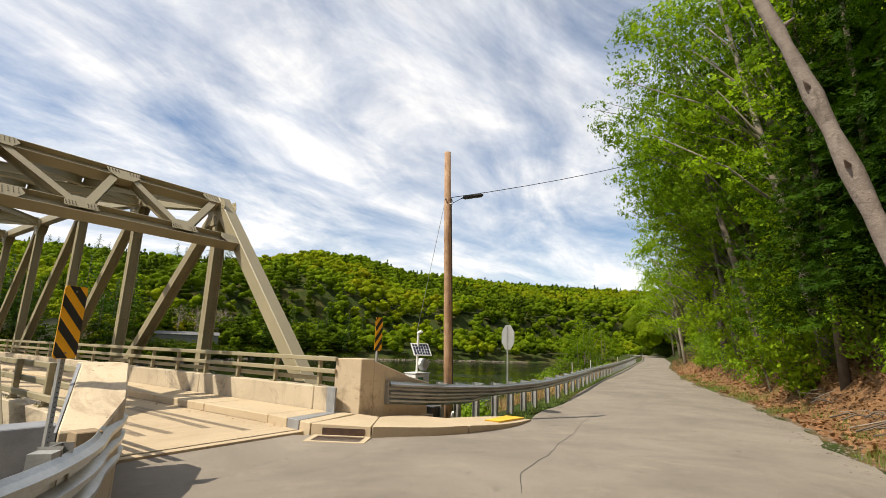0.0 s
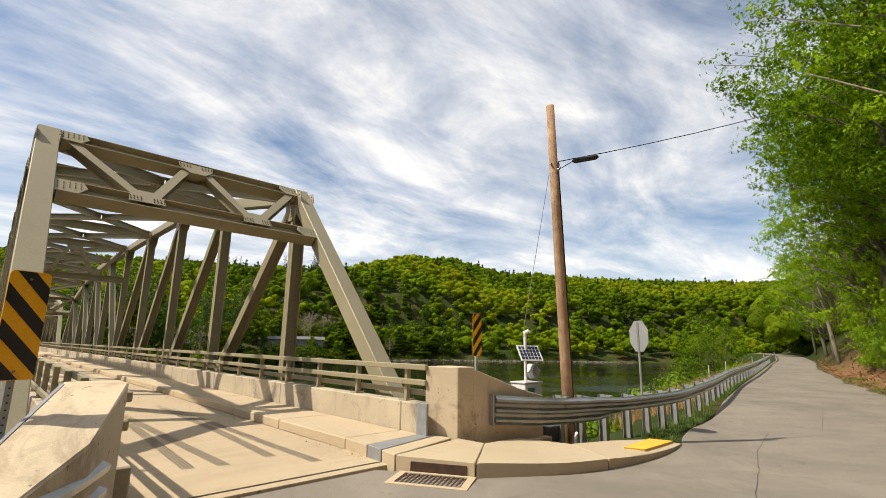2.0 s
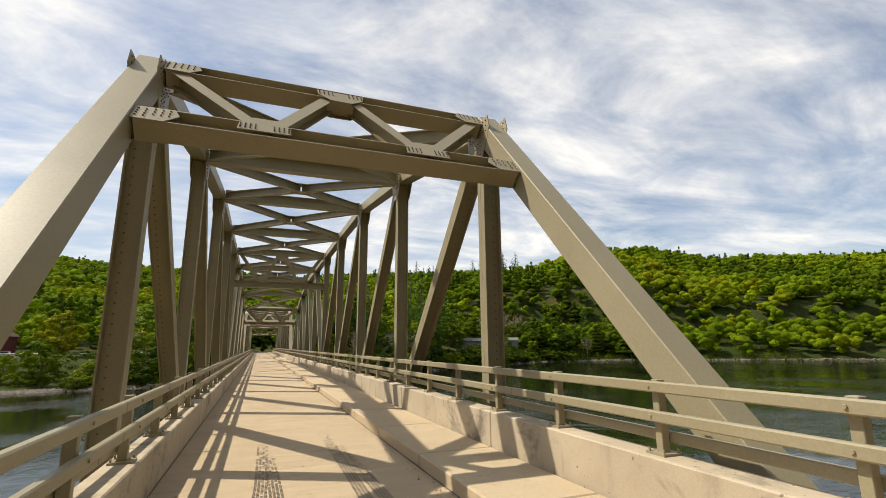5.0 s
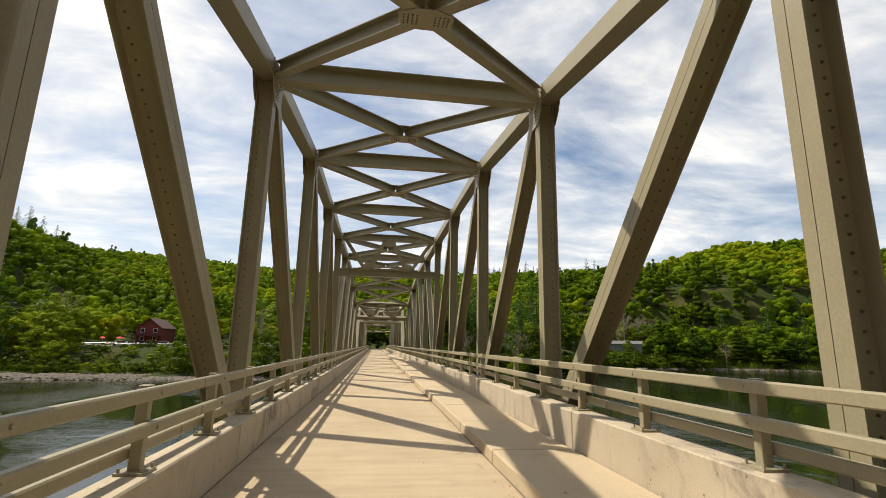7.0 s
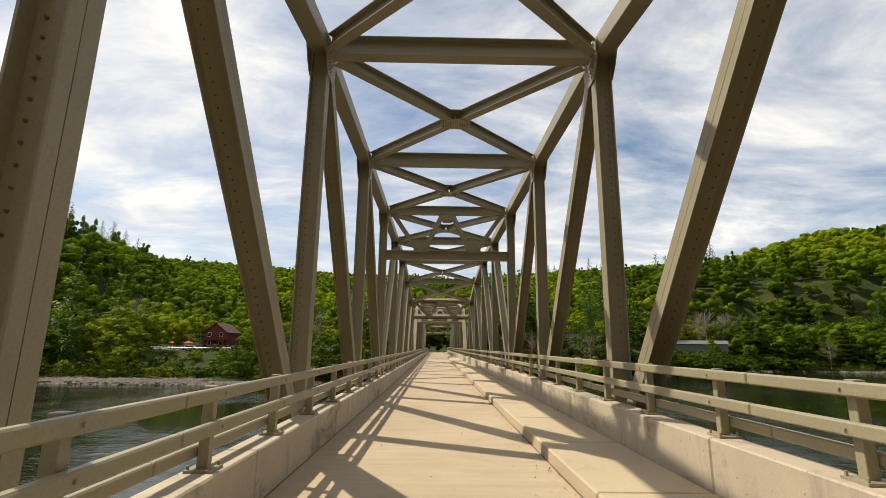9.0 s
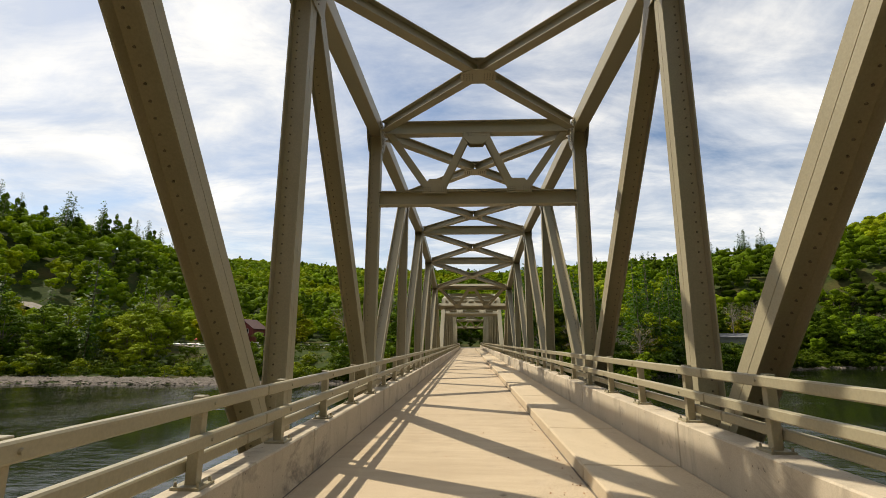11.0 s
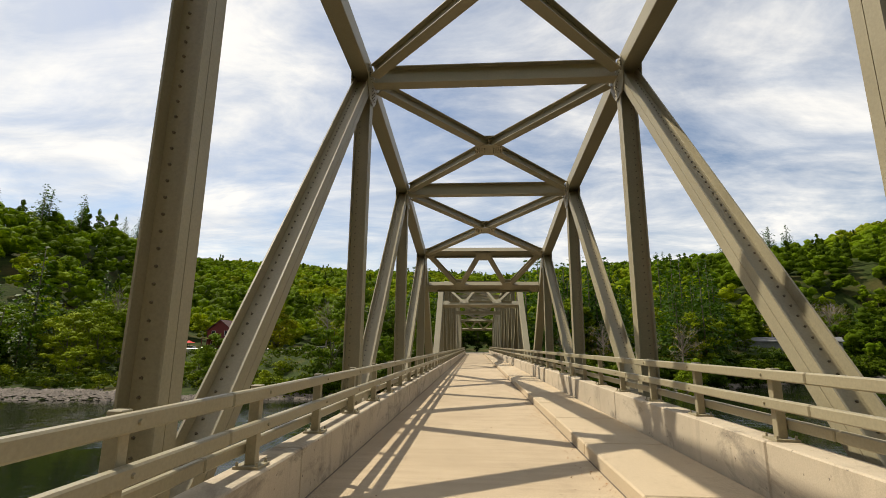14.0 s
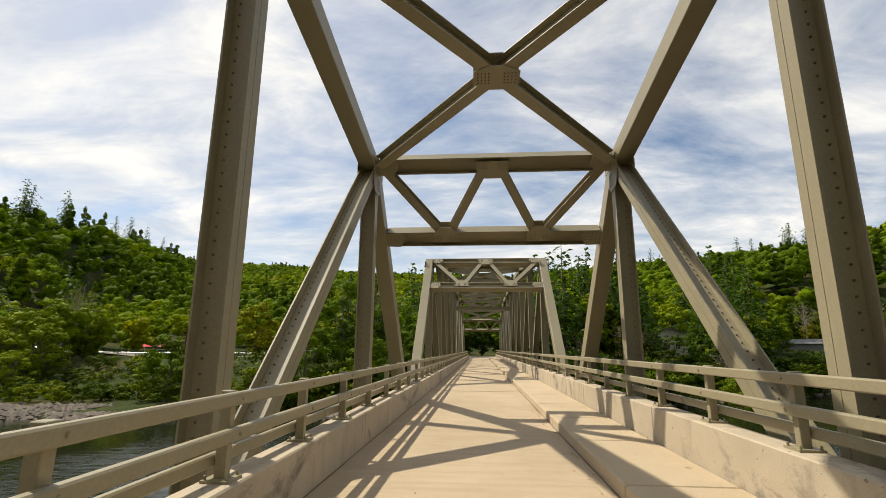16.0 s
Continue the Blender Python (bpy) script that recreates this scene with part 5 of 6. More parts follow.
# the leaning dead trunk
lt = thing("leaning_trunk", "bare grey leaning tree trunk over the bank", "tree trunk", at=(0, 0, 0))
p0, p1 = Vector((7.9, -11.45, 1.2)), Vector((8.29, -8.4, 13.2))
path = [p0.lerp(p1, t) + Vector((0.05 * math.sin(9 * t), 0.05 * math.sin(6 * t + 0.6), 0)) for t in [i / 24 for i in range(25)]]
radii = [0.228 - 0.0042 * i + 0.025 * math.sin(i * 2.1) * math.sin(i * 0.7) + (0.035 if i in (9, 13) else 0) for i in range(25)]
part("trunk", tube(path, radii, 14), GREYBARK, lt, "", True)
for k, dv in ((9, (-0.35, 0.12, 0.12)), (13, (-0.3, 0.15, 0.22)), (17, (0.2, -0.3, 0.3)), (6, (-0.3, -0.1, 0.1))):
    part("stub", tube([path[k], path[k] + Vector(dv) * 0.8, path[k] + Vector(dv) * 1.25], [0.10, 0.05, 0.02], 7), GREYBARK, lt, "", True)


# undergrowth along the bank, dead leaves, grass
def scatter(name, n, place, size, material, tint, label, cat, up=0.6, spread=0.5):
    pts = []
    while len(pts) < n:
        p = place()
        if p is not None:
            pts.append(p)
    c = np.array(pts)
    ob = quads_mesh(name, leaf_quads(c, np.tile([0, 0, up], (n, 1)), size, spread), tint, material)
    return tagged(ob, label, cat, kind="stuff")


def bank_place():
    x = rng.uniform(-6, 46) if rng.random() < 0.85 else rng.uniform(46, 90)
    d = rng.uniform(0.25, 7.5)
    y = lerp_table(ROAD_RIGHT, x) - d
    return (x, y, ground_z(x, y) + rng.uniform(0.0, 0.05))


scatter("dead_leaves", 26000, bank_place, 0.15, DEADLEAF, (1, 1, 1), "brown dead leaves lying on the bank", "leaf litter", 1.0, 0.5)


def curb_place():
    x = 1.08 - abs(rng.normal(0, 0.16)) if rng.random() < 0.8 else rng.uniform(-2.1, 1.0)
    return (x, rng.uniform(-0.6, 60), 0.012)


scatter("curb_litter", 1500, curb_place, 0.026, DEADLEAF, (1, 1, 1), "bits of dead leaf and grit along the curb", "litter", 1.0, 0.6)


def shrub(at, w, h, clumps, per, size, tint, label, group="shrubs", mat=None):
    ob = thing("shrub", label, "shrub", group, at=at)
    q, tips = crown_quads(h, 0.0, w, clumps, per, size)
    bm = bmesh.new()
    for k in range(min(10, len(tips))):
        add_cyl(bm, (0, 0, -0.1), tuple(tips[k]), 0.012, 0.004, 4)
    tagged(part("stems", bm, BARK, ob), kind="stuff")
    quads_mesh("leaves", q, tint, mat or LEAF, ob)
    return ob


for i in range(38):
    x = rng.uniform(12.5, 46)
    off = rng.uniform(1.6, 5.5) if x > 18 else rng.uniform(2.6, 5.5)
    y = lerp_table(ROAD_RIGHT, x) - off
    w = rng.uniform(0.9, 2.2) * (1.5 if x > 14 else 1)
    shrub((x, y, ground_z(x, y)), w, w * rng.uniform(0.8, 1.7), 24, 30, 0.13, (0.8, 1.0, 0.6) if i % 3 else (1.1, 1.2, 0.7), "bright green leafy shrub on the bank")
for i in range(13):
    x = rng.uniform(18, 46)
    y = lerp_table(ROAD_RIGHT, x) - rng.uniform(1.5, 5.0)
    h = rng.uniform(3.5, 7.5)
    f = rng.uniform(0.8, 1.2)
    broadleaf((x, y, ground_z(x, y)), h, 0.3, h * rng.uniform(0.45, 0.7), 46, 34, 0.28, 0.05, (1.0 * f, 1.05 * f, 0.8 * f), "slender leafy sapling on the shaded bank", BARK, (rng.uniform(-0.4, 0.4), rng.uniform(0.2, 1.0)), 14, name="sapling", group="bank saplings", blob=0.5)
for i in range(22):
    x = rng.uniform(9, 60)
    y = lerp_table(ROAD_LEFT, x) + rng.uniform(1.8, 4.5)
    w = rng.uniform(0.6, 1.4)
    shrub((x, y, ground_z(x, y)), w, w * rng.uniform(0.6, 1.0), 14, 30, 0.15, (0.7, 0.8, 0.6), "low green brush on the river bank", "river bank brush")
for x, dy, h, w in ((47, 6, 6, 4), (54, 6, 8, 5), (60, 6, 10, 7), (72, 7, 11, 7), (86, 7, 12, 8), (104, 8, 13, 9)):
    y = lerp_table(ROAD_LEFT, x) + dy
    broadleaf((x, y, ground_z(x, y)), h, 1.0, w, 50, 40, 0.3, 0.12, (0.5, 0.58, 0.42), "young broadleaf tree on the river bank", BARK, (0, 0), 10, group="river bank trees")


def brush_pile(x, y, w, n, label):
    ob = thing("brush_pile", label, "branches", "fallen branches", at=(x, y, ground_z(x, y)))
    for k in range(n):
        a, e = rng.uniform(0, 6.28), rng.uniform(0.0, 0.5)
        ln = w * rng.uniform(0.5, 1.2)
        c = Vector((rng.normal(0, w * 0.3), rng.normal(0, w * 0.3), rng.uniform(0.0, 0.35)))
        d = Vector((math.cos(a) * math.cos(e), math.sin(a) * math.cos(e), math.sin(e) * 0.6))
        pts3 = [c - d * ln * 0.5, c + Vector((rng.normal(0, 0.08), rng.normal(0, 0.08), 0.10)), c + d * ln * 0.5]
        r = rng.uniform(0.008, 0.03)
        part("branch", tube(pts3, [r, r * 0.8, r * 0.3], 5), BARK if k % 3 else PALEBARK, ob)
    return ob


brush_pile(8.6, -11.1, 1.5, 18, "tangle of bare fallen branches on the bank")
brush_pile(11.6, -10.6, 1.3, 16, "dry fallen sticks on the leafy bank")
brush_pile(6.2, -11.3, 1.2, 12, "dry fallen sticks on the leafy bank")
brush_pile(16.0, -9.8, 1.6, 12, "fallen branches among the bank shrubs")


def blades(name, n, place, h, material, label, cat):
    base = np.array([place() for _ in range(n)])
    a = rng.uniform(0, 6.28, n)
    hh = h * rng.uniform(0.5, 1.3, n)
    lean = rng.normal(0, 0.35, (n, 2)) * hh[:, None]
    wv2 = np.stack([np.cos(a), np.sin(a), np.zeros(n)], 1) * (0.006 + 0.005 * h)
    tip = base + np.concatenate([lean, hh[:, None]], 1)
    q = np.stack([base - wv2, base + wv2, tip + wv2 * 0.2, tip - wv2 * 0.2], 1)
    return tagged(quads_mesh(name, q, (1, 1, 1), material), label, cat, kind="stuff")


def verge_left():
    x = rng.uniform(13, 60)
    y = lerp_table(RAIL_LINE, x) + 0.7 + 3.4 * rng.random() ** 0.8
    return (x, y, ground_z(x, y) - 0.02)


def verge_under_rail():
    x = rng.uniform(5.2, 60)
    y = lerp_table(ROAD_LEFT, x) + rng.uniform(0.15, 0.9)
    return (x, max(y, -1.9 if x < 7 else -9), ground_z(x, y) - 0.02)


def verge_right():
    x = rng.uniform(-4, 40)
    y = lerp_table(ROAD_RIGHT, x) - abs(rng.normal(0.6, 0.5))
    if noise.noise(Vector((x * 0.6, y * 0.6, 9))) < 0.05:
        x = -8 - rng.uniform(0, 5)
        y = lerp_table(ROAD_RIGHT, x) - rng.uniform(0.3, 1)
    return (x, y, ground_z(x, y) - 0.02)


blades("dry_grass", 26000, verge_left, 0.62, DRYGRASS, "tall dry tan grass on the river bank", "grass")
blades("green_grass", 6500, verge_under_rail, 0.15, GRASS, "short green grass under the guardrail", "grass")
blades("bank_grass", 8500, verge_right, 0.25, GRASS, "tufts of green grass along the road edge", "grass")

# trees of the far bank: templates, then copies
TINTS = [(0.30, 0.44, 0.30), (0.48, 0.66, 0.38), (0.72, 0.88, 0.42), (0.95, 1.04, 0.45), (1.1, 0.98, 0.5)]
kinds = []
for k, t in enumerate(TINTS):
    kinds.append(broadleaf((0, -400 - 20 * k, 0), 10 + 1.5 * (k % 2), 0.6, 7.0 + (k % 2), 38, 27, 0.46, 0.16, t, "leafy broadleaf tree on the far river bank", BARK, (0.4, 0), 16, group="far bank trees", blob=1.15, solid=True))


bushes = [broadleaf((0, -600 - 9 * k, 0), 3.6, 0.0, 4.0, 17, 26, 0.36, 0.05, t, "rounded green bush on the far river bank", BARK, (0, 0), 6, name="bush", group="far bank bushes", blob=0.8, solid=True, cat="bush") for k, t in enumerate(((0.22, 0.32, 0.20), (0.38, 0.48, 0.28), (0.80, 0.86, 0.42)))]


def bare_tree(at, h, w, label):
    ob = thing("bare_tree", label, "tree", "bare trees", at=at)
    bm = tube([(0, 0, -0.5), (0.1, 0, h * 0.5), (0, 0.1, h)], [0.16, 0.1, 0.02], 6)
    tips, _ = ball_points(46, (0, 0, h * 0.66), (w / 2, w / 2, h * 0.36), 0.3)
    limbs(bm, tips, h, h * 0.75, 0.15, 46)
    for tip in tips:
        for k in range(3):
            add_cyl(bm, tuple(tip * np.array([0.75, 0.75, 0.95])), tuple(tip + rng.normal(0, 0.6, 3) + np.array([0, 0, 0.3])), 0.025, 0.008, 3, False)
    part("trunk", bm, PALEBARK, ob)
    q, _ = crown_quads(h, h * 0.25, w, 50, 12, 0.17, blob=0.8)
    tagged(quads_mesh("foliage", q, (0.95, 0.62, 0.9), FARLEAF, ob), kind="stuff")
    return ob


bare = bare_tree((0, -500, 0), 11, 6, "grey leafless tree among the far bank woods")
pine = conifer((0, -520, 0), 16, 3.0, 9.0, 18, 13, 0.62, 0.2, (0.15, 0.23, 0.17), "dark pine on the far river bank", "far conifers", 0.62)


def copies(src, spots):
    first = True
    for x, y, s in spots:
        m = Matrix.Translation((x, y, ground_z(x, y))) @ Matrix.Rotation(rng.uniform(0, 6.28), 4, "Z") @ Matrix.Diagonal((s * rng.uniform(0.9, 1.15), s * rng.uniform(0.9, 1.15), s, 1))
        if first:
            src.matrix_basis = m
            first = False
        else:
            c = copy_thing(src, Matrix.Identity(4))
            c.matrix_basis = m


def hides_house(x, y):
    """True where a tall tree would stand on the open bank or in a sight line from the bridge to a house."""
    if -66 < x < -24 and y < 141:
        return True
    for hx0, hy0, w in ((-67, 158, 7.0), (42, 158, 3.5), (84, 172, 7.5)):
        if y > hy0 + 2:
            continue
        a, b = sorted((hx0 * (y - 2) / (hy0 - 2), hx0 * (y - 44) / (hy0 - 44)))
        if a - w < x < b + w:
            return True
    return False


spots = [[] for _ in TINTS]
bares, pines, low = [], [], [[], [], []]
for i in range(270):
    x = rng.uniform(-130, 170)
    fs = far_shore(x)
    bar = 17 if -100 < x < -30 else 5
    y = fs + bar + rng.uniform(0, 52)
    if abs(x) < 7 + (2 if y > 126 else 0) or 143 < y < 152:
        continue
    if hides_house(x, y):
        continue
    s = rng.uniform(0.55, 1.15)
    n1 = noise.noise(Vector((x * 0.03, y * 0.03, 8.0)))
    k = rng.random()
    if k < 0.08:
        bares.append((x, y, s))
    elif k < (0.62 if 4 < x < 70 else 0.2) and y > fs + (9 if x > 4 else 18):
        pines.append((x, y, s * 1.2))
    else:
        spots[int(np.clip((n1 + 0.5) * 5 + rng.normal(0, 0.9) - (1.6 if x > 4 else 0), 0, 4))].append((x, y, s))
for i in range(50):
    x = rng.uniform(-80, 100)
    y = far_shore(x) + (15 if -100 < x < -30 else 4) + rng.uniform(0, 40)
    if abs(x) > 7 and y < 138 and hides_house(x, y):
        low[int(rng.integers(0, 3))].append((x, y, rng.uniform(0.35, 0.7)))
for i in range(110):
    x = rng.uniform(10, 120)
    y = far_shore(x) + rng.uniform(2.5, 13)
    low[int(rng.integers(0, 2))].append((x, y, rng.uniform(0.8, 1.35)))
for i in range(90):
    x = rng.uniform(-110, -8)
    y = far_shore(x) + (12 if -100 < x < -30 else 3) + abs(rng.normal(0, 6))
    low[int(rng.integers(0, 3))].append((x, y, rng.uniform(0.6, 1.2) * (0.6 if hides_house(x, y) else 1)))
spots[3] += [(-70, 112, 0.85), (-66.5, 108, 0.7), (-74, 114, 0.8), (-61, 104, 0.5), (-64, 111, 0.75)]
spots[1] += [(38, 144, 0.45), (45, 146, 0.5), (41, 140, 0.4), (48, 142, 0.55), (34, 146, 0.6)]
pines += [(13, 158, 1.5), (17, 163, 1.6), (22, 160, 1.45), (27, 166, 1.7), (33, 168, 1.5), (-13, 162, 1.4), (-18, 168, 1.5), (52, 170, 1.6), (58, 176, 1.6), (64, 172, 1.5), (70, 180, 1.6)]
spots[2] += [(65, 158, 0.85), (68, 160, 0.7)]
bares += [(34, 116, 0.9), (92, 176, 1.25), (97, 180, 1.35), (102, 178, 1.3), (88, 182, 1.2), (108, 184, 1.3), (20, 112, 0.8), (-27, 118, 0.9), (-75, 128, 1.2)]
pines += [(22, 128, 1.0), (28, 134, 1.2), (14, 136, 1.1), (12, 150, 1.0), (-14, 150, 1.0), (38, 160, 1.1), (-20, 140, 0.9)]
for i in range(46):
    az = rng.uniform(-54, -31) if i < 30 else rng.uniform(12, 34)
    dd = crest_of(az) - rng.uniform(-4, 34)
    pines.append((dd * math.sin(radians(az)), 10 + dd * math.cos(radians(az)), rng.uniform(0.85, 1.35)))
pines += [(rng.uniform(11, 52), rng.uniform(121, 141), rng.uniform(0.7, 1.15)) for _ in range(26)]
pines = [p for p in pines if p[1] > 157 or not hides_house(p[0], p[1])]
pines += [(-7, 137, 0.7), (7, 139, 0.75), (-9, 141, 0.9), (9.5, 134, 0.8)]
spots[0] += [(-3.6, 158, 0.8), (0.2, 160, 0.9), (3.8, 158, 0.85), (-7, 156, 0.9), (7.4, 157, 0.9), (-6.5, 133, 0.5), (6.8, 132, 0.5), (-8, 128, 0.6), (8.2, 127, 0.6)]
spots[2] += [(-34.5, 97, 0.78), (-43, 106, 0.5), (-38, 108, 0.62), (29, 104, 0.5), (31, 107, 0.6)]
spots[1] += [(6 * s2, y2, 0.9) for y2 in (146, 153, 160) for s2 in (-1, 1)] + [(-3, 196, 1.3), (3, 198, 1.4), (0, 204, 1.5), (-8, 192, 1.2), (8, 193, 1.2)]
for src, sp in zip(kinds, spots):
    copies(src, sp)
for src, sp in zip(bushes, low):
    copies(src, sp)
copies(bare, bares)
copies(pine, pines)

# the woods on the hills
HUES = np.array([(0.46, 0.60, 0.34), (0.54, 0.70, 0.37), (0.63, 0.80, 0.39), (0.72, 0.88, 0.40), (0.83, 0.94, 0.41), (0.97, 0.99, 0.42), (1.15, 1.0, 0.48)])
leaves = collections.defaultdict(list)
lobes = [[], [], []]


def wood_lobe(at, radii, col):
    for store, v in zip(lobes, (at, radii, col)):
        store.append(v)


def wood_crown(x, y, z, h, con, near, hue):
    """One far crown: uneven lobes, with loose sprays of leaves standing out of them."""
    if con:
        col = np.array([0.24, 0.33, 0.19]) * rng.uniform(0.7, 1.25)
        wide = rng.uniform(0.25, 0.37)
        tiers = 8 if near else 5
        for j in range(tiers):
            t = 0.18 + 0.78 * j / (tiers - 1)
            r = h * wide * (1.12 - t) ** 0.7 * rng.uniform(0.65, 1.1)
            off = rng.normal(0, h * 0.025, 2)
            at = (x + off[0], y + off[1], z + t * h)
            r = max(r, h * 0.045)
            wood_lobe(at, (r, r, h * (0.08 if near else 0.125)), col)
            p, d = ball_points(12 if near else 5, at, (r * 1.12, r * 1.12, h * 0.05), 0.85)
            leaves["p"].append(p)
            leaves["n"].append(d * np.array([1, 1, 0.3]) + np.array([0, 0, 0.6]))
            leaves["s"].append(np.full(len(p), 0.75 if near else 1.15))
            leaves["c"].append(np.tile(col, (len(p), 1)))
        return
    w = h * (rng.uniform(0.55, 0.8) if near else rng.uniform(0.75, 1.05))
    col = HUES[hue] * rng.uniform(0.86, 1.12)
    count = 14 if near else 6
    c, d = ball_points(count, (x, y, z + h * 0.54), (w * 0.42, w * 0.42, h * 0.36), 0.5)
    c = np.concatenate([c, [(x, y, z + h * 0.52)]])
    for k, at in enumerate(c):
        r = w * (rng.uniform(0.12, 0.23) if near else rng.uniform(0.16, 0.26)) * (1.6 if k == count else 1.0)
        wood_lobe(at, (r, r, r * rng.uniform(0.6, 0.9)), col * rng.uniform(0.85, 1.12))
        p, d = ball_points(15 if near else 4, at, (r * 1.3, r * 1.3, r * 0.95), 0.75)
        leaves["p"].append(p)
        leaves["n"].append(d + np.array([0, 0, 0.2]))
        leaves["s"].append(np.full(len(p), 0.5 if near else 0.75))
        leaves["c"].append(np.tile(col, (len(p), 1)))


def wooded(x, y):
    """Whether a crown of the hill woods may stand here."""
    if y - far_shore(x) < (6 if x > 100 else 36) or (abs(x) < 8 and y < 190):
        return False
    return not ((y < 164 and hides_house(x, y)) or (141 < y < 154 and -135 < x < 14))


STEP = 7.2
for i in range(-70, 115):
    for j in range(2, 110):
        x, y = STEP * (i + rng.uniform(-0.42, 0.42)), STEP * (j + rng.uniform(-0.42, 0.42))
        dist, az = math.hypot(x, y - 10), math.degrees(math.atan2(x, y - 10))
        cr = crest_of(az)
        if not -56 < az < 100 or dist > cr + 22 or not wooded(x, y):
            continue
        n1 = noise.noise(Vector((x * 0.011, y * 0.011, 5.0))) + 0.5 * noise.noise(Vector((x * 0.04, y * 0.04, 2.0)))
        ridge = dist > cr - 26
        left = -52 < az < -32
        dark = 0.04 + 0.7 * max(0.0, -n1 - 0.12) + (0.3 if ridge and left else 0.03 if ridge else 0) + (0.4 if 5 < az < 34 and dist < 240 else 0)
        con = rng.random() < dark
        h = rng.uniform(7.5, 12) * ((1.45 if ridge and left else rng.uniform(0.95, 1.2)) if con else 1.0)
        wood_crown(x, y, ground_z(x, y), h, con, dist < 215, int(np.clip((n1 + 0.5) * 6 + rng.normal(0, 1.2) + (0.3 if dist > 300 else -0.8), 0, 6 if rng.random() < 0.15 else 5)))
for _ in range(800):
    x = rng.uniform(-30, 200)
    off = rng.uniform(13, 70) if x < 110 else rng.uniform(1.5, 70)
    y = lerp_table(ROAD_RIGHT, x) - off
    wood_crown(x, y, ground_z(x, y) - 2, rng.uniform(13, 20), rng.random() < 0.35, False, int(rng.integers(0, 4)))
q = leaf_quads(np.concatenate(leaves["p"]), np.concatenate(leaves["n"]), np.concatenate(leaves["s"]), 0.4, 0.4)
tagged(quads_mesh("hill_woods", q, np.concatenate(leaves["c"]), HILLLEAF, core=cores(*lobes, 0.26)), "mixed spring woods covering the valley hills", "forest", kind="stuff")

# brush and the gravel bar of the far shore
Q, T = [], []
for i in range(2000):
    x = rng.uniform(-140, 200)
    fs = far_shore(x)
    bar = 13 if -100 < x < -30 else 2.0
    y = fs + bar + abs(rng.normal(0, 18))
    if abs(x) < 5 or y > fs + 50 or 143 < y < 153:
        continue
    z = ground_z(x, y)
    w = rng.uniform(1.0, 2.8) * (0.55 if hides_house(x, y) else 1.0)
    p, dd = ball_points(44, (x, y, z + w * 0.35), (w, w, w * 0.75), 0.6)
    keep = p[:, 2] > z - 0.1
    q = leaf_quads(p[keep], dd[keep] + np.array([0, 0, 0.25]), 0.55, 0.45, 0.2)
    Q.append(q)
    T.append(np.tile(HUES[int(rng.integers(0, 3 if x > 4 else 6))] * rng.uniform(0.32, 0.7), (len(q), 1)))
tagged(quads_mesh("shore_brush", np.concatenate(Q), np.concatenate(T), BANKLEAF), "tangled green brush along the far river shore", "brush", kind="stuff")


def stone_field(name, n, place, lo, hi, label):
    verts, faces = [], []
    base = [(0, 0, 1), (1, 0, 0.1), (0, 1, 0.1), (-1, 0, 0.1), (0, -1, 0.1), (0, 0, -0.5)]
    tri = [(0, 1, 2), (0, 2, 3), (0, 3, 4), (0, 4, 1), (5, 2, 1), (5, 3, 2), (5, 4, 3), (5, 1, 4)]
    for _ in range(n):
        x, y, z = place()
        s = rng.uniform(lo, hi)
        a = rng.uniform(0, 6.28)
        o = len(verts)
        for bx, by, bz in base:
            ux, uy = bx * math.cos(a) - by * math.sin(a), bx * math.sin(a) + by * math.cos(a)
            j = rng.uniform(0.75, 1.25)
            verts.append((x + ux * s * j, y + uy * s * j * 0.8, z + bz * s * 0.55 * j))
        faces += [tuple(o + k for k in f) for f in tri]
    me = bpy.data.meshes.new(name)
    me.from_pydata(verts, [], faces)
    return tagged(link_mesh(name, me, ROCK), label, "stones", kind="stuff")


def bar_place():
    x = rng.uniform(-110, -14)
    d = rng.uniform(1.6, 11) if x < -40 else rng.uniform(1.6, 4)
    y = far_shore(x) + d
    return (x, y, ground_z(x, y) + 0.02)


def shore_place():
    x = rng.uniform(-8, 230)
    y = far_shore(x) + rng.uniform(1.2, 4.0)
    return (x, y, ground_z(x, y))


def edge_place():
    x = rng.uniform(-5, 40) if rng.random() < 0.8 else rng.uniform(-5, 14)
    y = lerp_table(ROAD_RIGHT, x) + rng.normal(-0.15, 0.3)
    return (x, y, max(ground_z(x, y), road_top(x, y) if y > lerp_table(ROAD_RIGHT, x) + 0.25 else -9))


def gravel_place():
    x = rng.uniform(-7.5, -3.5)
    y = rng.uniform(-4.8, -1.9)
    if y < lerp_table(ROAD_LEFT, x) + 1.3:
        y = -1.2
    return (x, y, ground_z(x, y) + 0.01)


stone_field("gravel_bar_stones", 5000, bar_place, 0.12, 0.5, "pale river stones on the gravel bar")
stone_field("shore_stones", 2500, shore_place, 0.15, 0.6, "grey stones along the waterline")
stone_field("edge_gravel", 3200, edge_place, 0.012, 0.045, "loose grey gravel along the road edge")
stone_field("roadside_gravel", 2600, gravel_place, 0.025, 0.06, "grey crushed gravel beside the wing wall")


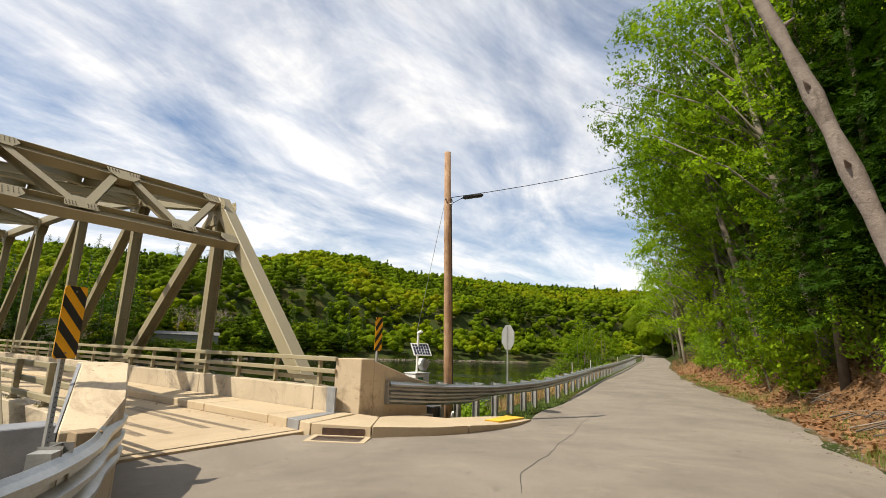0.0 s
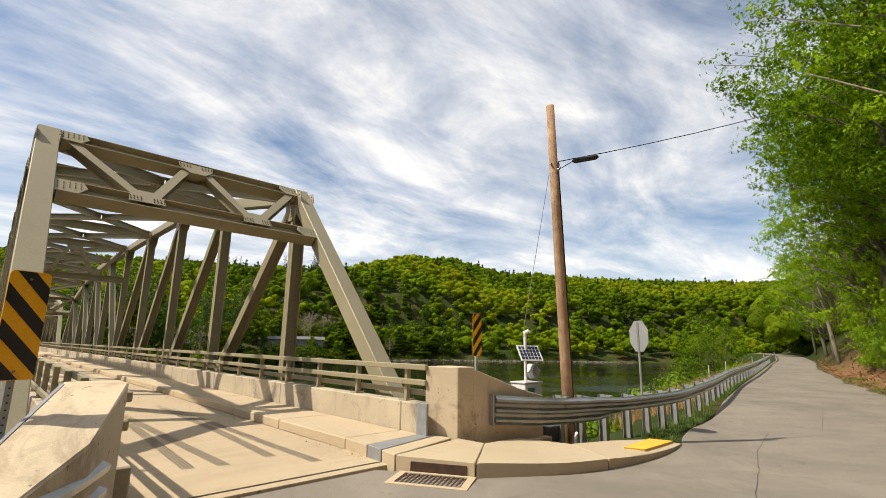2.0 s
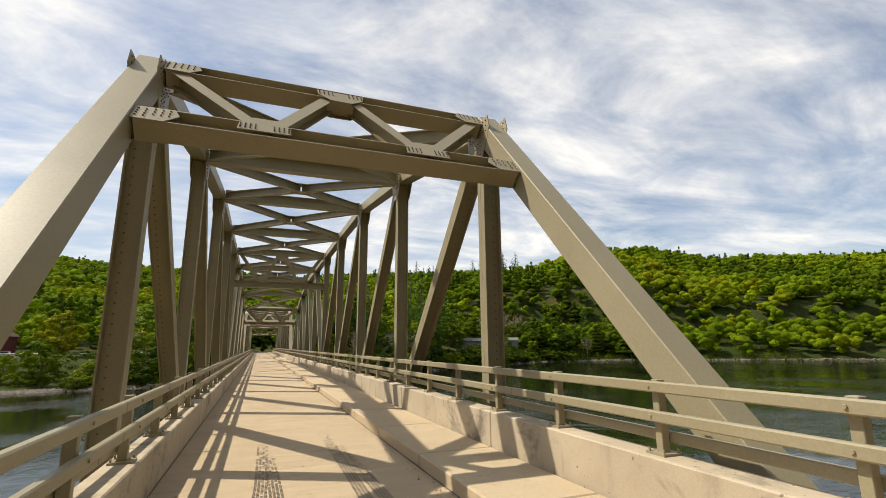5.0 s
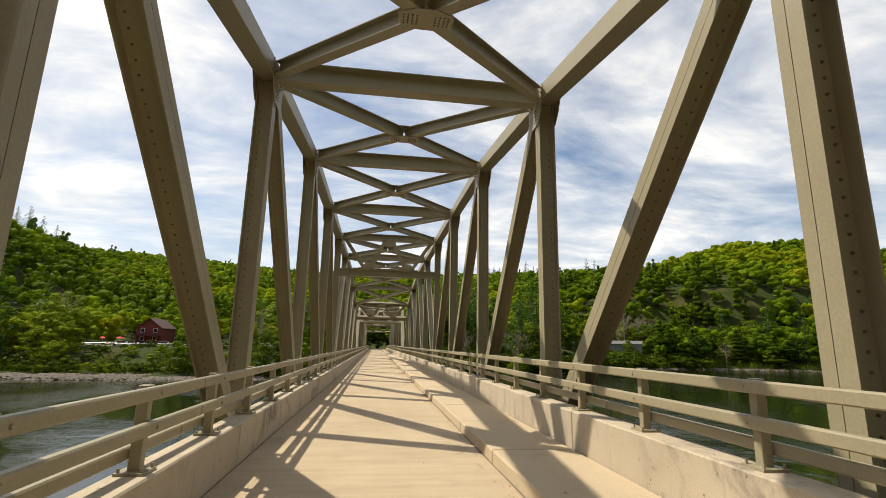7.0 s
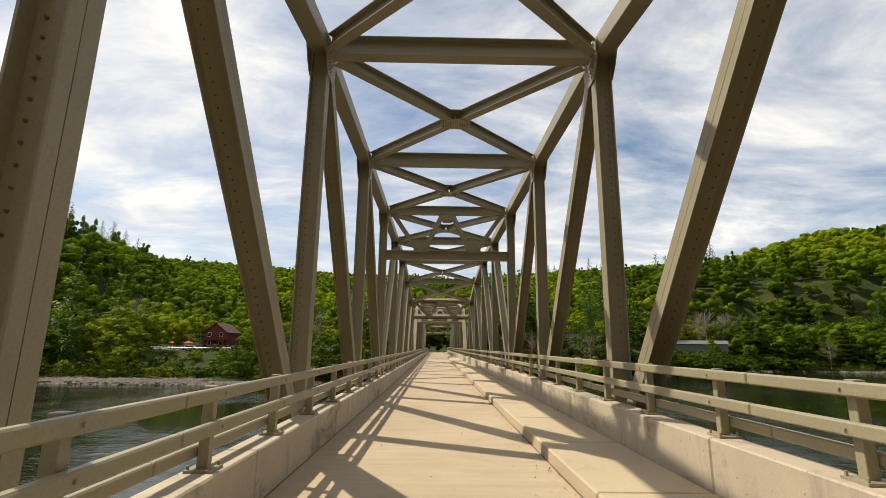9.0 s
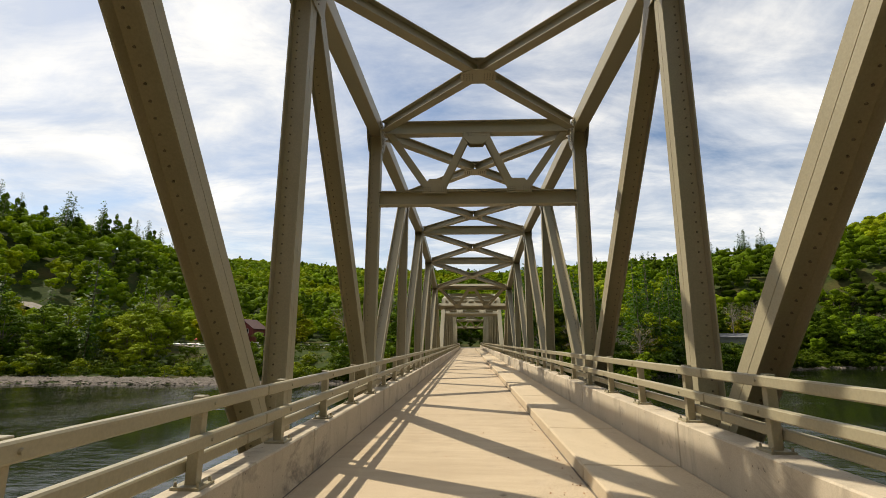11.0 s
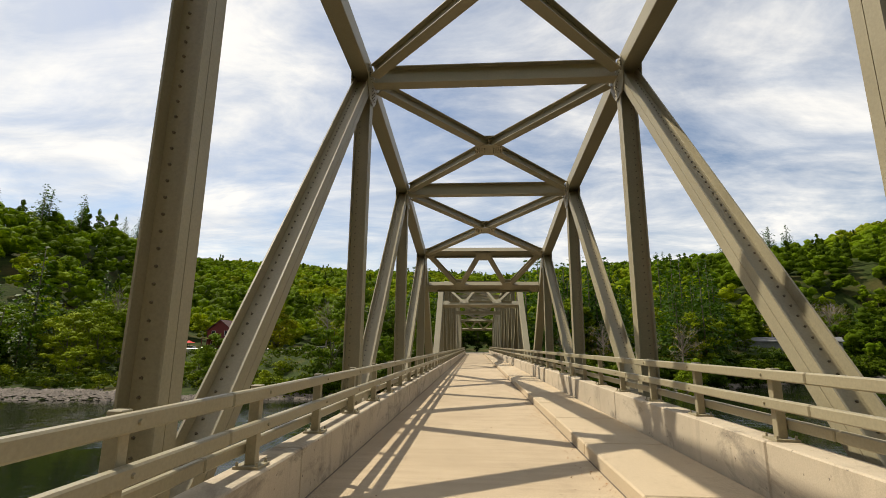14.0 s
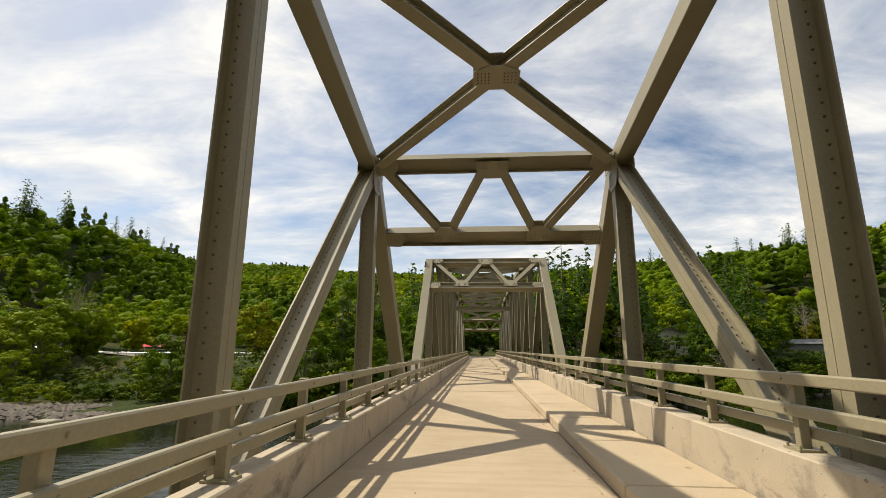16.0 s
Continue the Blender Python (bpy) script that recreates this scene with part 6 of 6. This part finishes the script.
# ---- houses and cars across the river ----
def house(name, label, at, turn, w, d, h, roof_h, wall, roofm, rows, porch=0.0):
    ob = thing(name, label, "house", at=at)
    ob.rotation_euler.z = turn
    part("wall", box(-w / 2, w / 2, -d / 2, d / 2, -1.5, h), wall, ob)
    bm = bmesh.new()
    e = 0.4
    pr = [(-w / 2 - e, h - 0.15), (0, h + roof_h), (w / 2 + e, h - 0.15), (w / 2 + e, h), (0, h + roof_h + 0.18), (-w / 2 - e, h)]
    a = [bm.verts.new((x, -d / 2 - e, z)) for x, z in pr]
    b = [bm.verts.new((x, d / 2 + e, z)) for x, z in pr]
    n = len(pr)
    for i in range(n):
        bm.faces.new((a[i], a[(i + 1) % n], b[(i + 1) % n], b[i]))
    bm.faces.new(a[::-1])
    bm.faces.new(b)
    part("roof", bm, roofm, ob)
    for yy in (-d / 2 + 0.01, d / 2 - 0.13):
        gb = bmesh.new()
        va = [gb.verts.new((x, yy, z)) for x, z in ((-w / 2, h - 0.01), (w / 2, h - 0.01), (0, h + roof_h))]
        vb = [gb.verts.new((v.co.x, yy + 0.12, v.co.z)) for v in va]
        gb.faces.new(va)
        gb.faces.new(vb[::-1])
        for k in range(3):
            gb.faces.new((va[k], vb[k], vb[(k + 1) % 3], va[(k + 1) % 3]))
        part("gable", gb, wall, ob)
    for z in rows:
        k = max(2, int(w / 2.6))
        for i in range(k):
            x = -w / 2 + (i + 0.5) * w / k
            win = part("window", box(x - 0.55, x + 0.55, -d / 2 - 0.06, -d / 2 - 0.02, z, z + 1.3), WHITE, ob)
            part("pane", box(x - 0.45, x + 0.45, -d / 2 - 0.075, -d / 2 - 0.062, z + 0.1, z + 1.2), GLASS_DARK, win)
    if porch:
        part("porch_roof", box(-w / 2 - 0.2, w / 2 + 0.2, -d / 2 - porch, -d / 2, 2.5, 2.66), roofm, ob)
        for i in range(5):
            x = -w / 2 + i * w / 4
            part("porch_post", box(x - 0.06, x + 0.06, -d / 2 - porch + 0.1, -d / 2 - porch + 0.22, -0.6, 2.5), wall, ob)
    return ob


house("red_house", "dark red clapboard house with a gabled roof among trees", (-67, 159, ground_z(-67, 159) + 0.3), radians(-4), 7.2, 8, 4.7, 2.7, REDWOOD, REDROOF, (0.9, 3.4), 2.2)
house("cream_house", "pale cream house with a grey roof above the shore", (42, 158, ground_z(42, 158) + 0.7), radians(-15), 7.5, 7, 3.9, 1.4, CREAM, ROOF, (0.7, 2.4))
house("long_building", "long low grey building with white trim across the river", (84, 174, ground_z(84, 174) + 0.3), radians(62), 7, 28, 1.7, 1.0, GREYSIDING, ROOF, ())


def car(at, turn, paint, label):
    ob = thing("parked_car", label, "car", "parked cars", at=at)
    ob.rotation_euler.z = turn
    bm = box(-2.2, 2.2, -0.88, 0.88, 0.35, 0.95, None, 0.12)
    add_box(bm, -1.2, 1.3, -0.75, 0.75, 0.95, 1.45)
    part("body", bm, paint, ob)
    part("glazing", box(-1.1, 1.2, -0.78, 0.78, 1.02, 1.36), GLASS_DARK, ob)
    for x in (-1.4, 1.4):
        for yy in (-0.9, 0.72):
            wb = bmesh.new()
            add_cyl(wb, (x, yy, 0.33), (x, yy + 0.18, 0.33), 0.33, 0.33, 14)
            part("wheel", wb, RUBBER, ob)
    return ob


for x, y, paint, lb in ((-71, 148, CARPAINT, "white parked car before the red house"), (-65.5, 147, BLACK, "dark parked car before the red house"), (-60, 148, CARPAINT, "silver parked car beyond the river"), (-38, 150, CARPAINT, "white parked car by the far road"), (-33, 151, CARPAINT, "white parked car by the far road")):
    car((x, y, ground_z(x, y)), 0.15, paint, lb)
for x, y in ((-77, 150), (-73, 151)):
    um2 = thing("parasol", "red parasol over an outdoor table", "parasol", "parasols", at=(x, y, ground_z(x, y)))
    part("pole", tube([(0, 0, 0), (0, 0, 2.5)], [0.03, 0.03], 6), WHITE, um2)
    bm = bmesh.new()
    add_cyl(bm, (0, 0, 2.1), (0, 0, 2.65), 1.5, 0.05, 8)
    part("canopy", bm, REDCLOTH, um2)
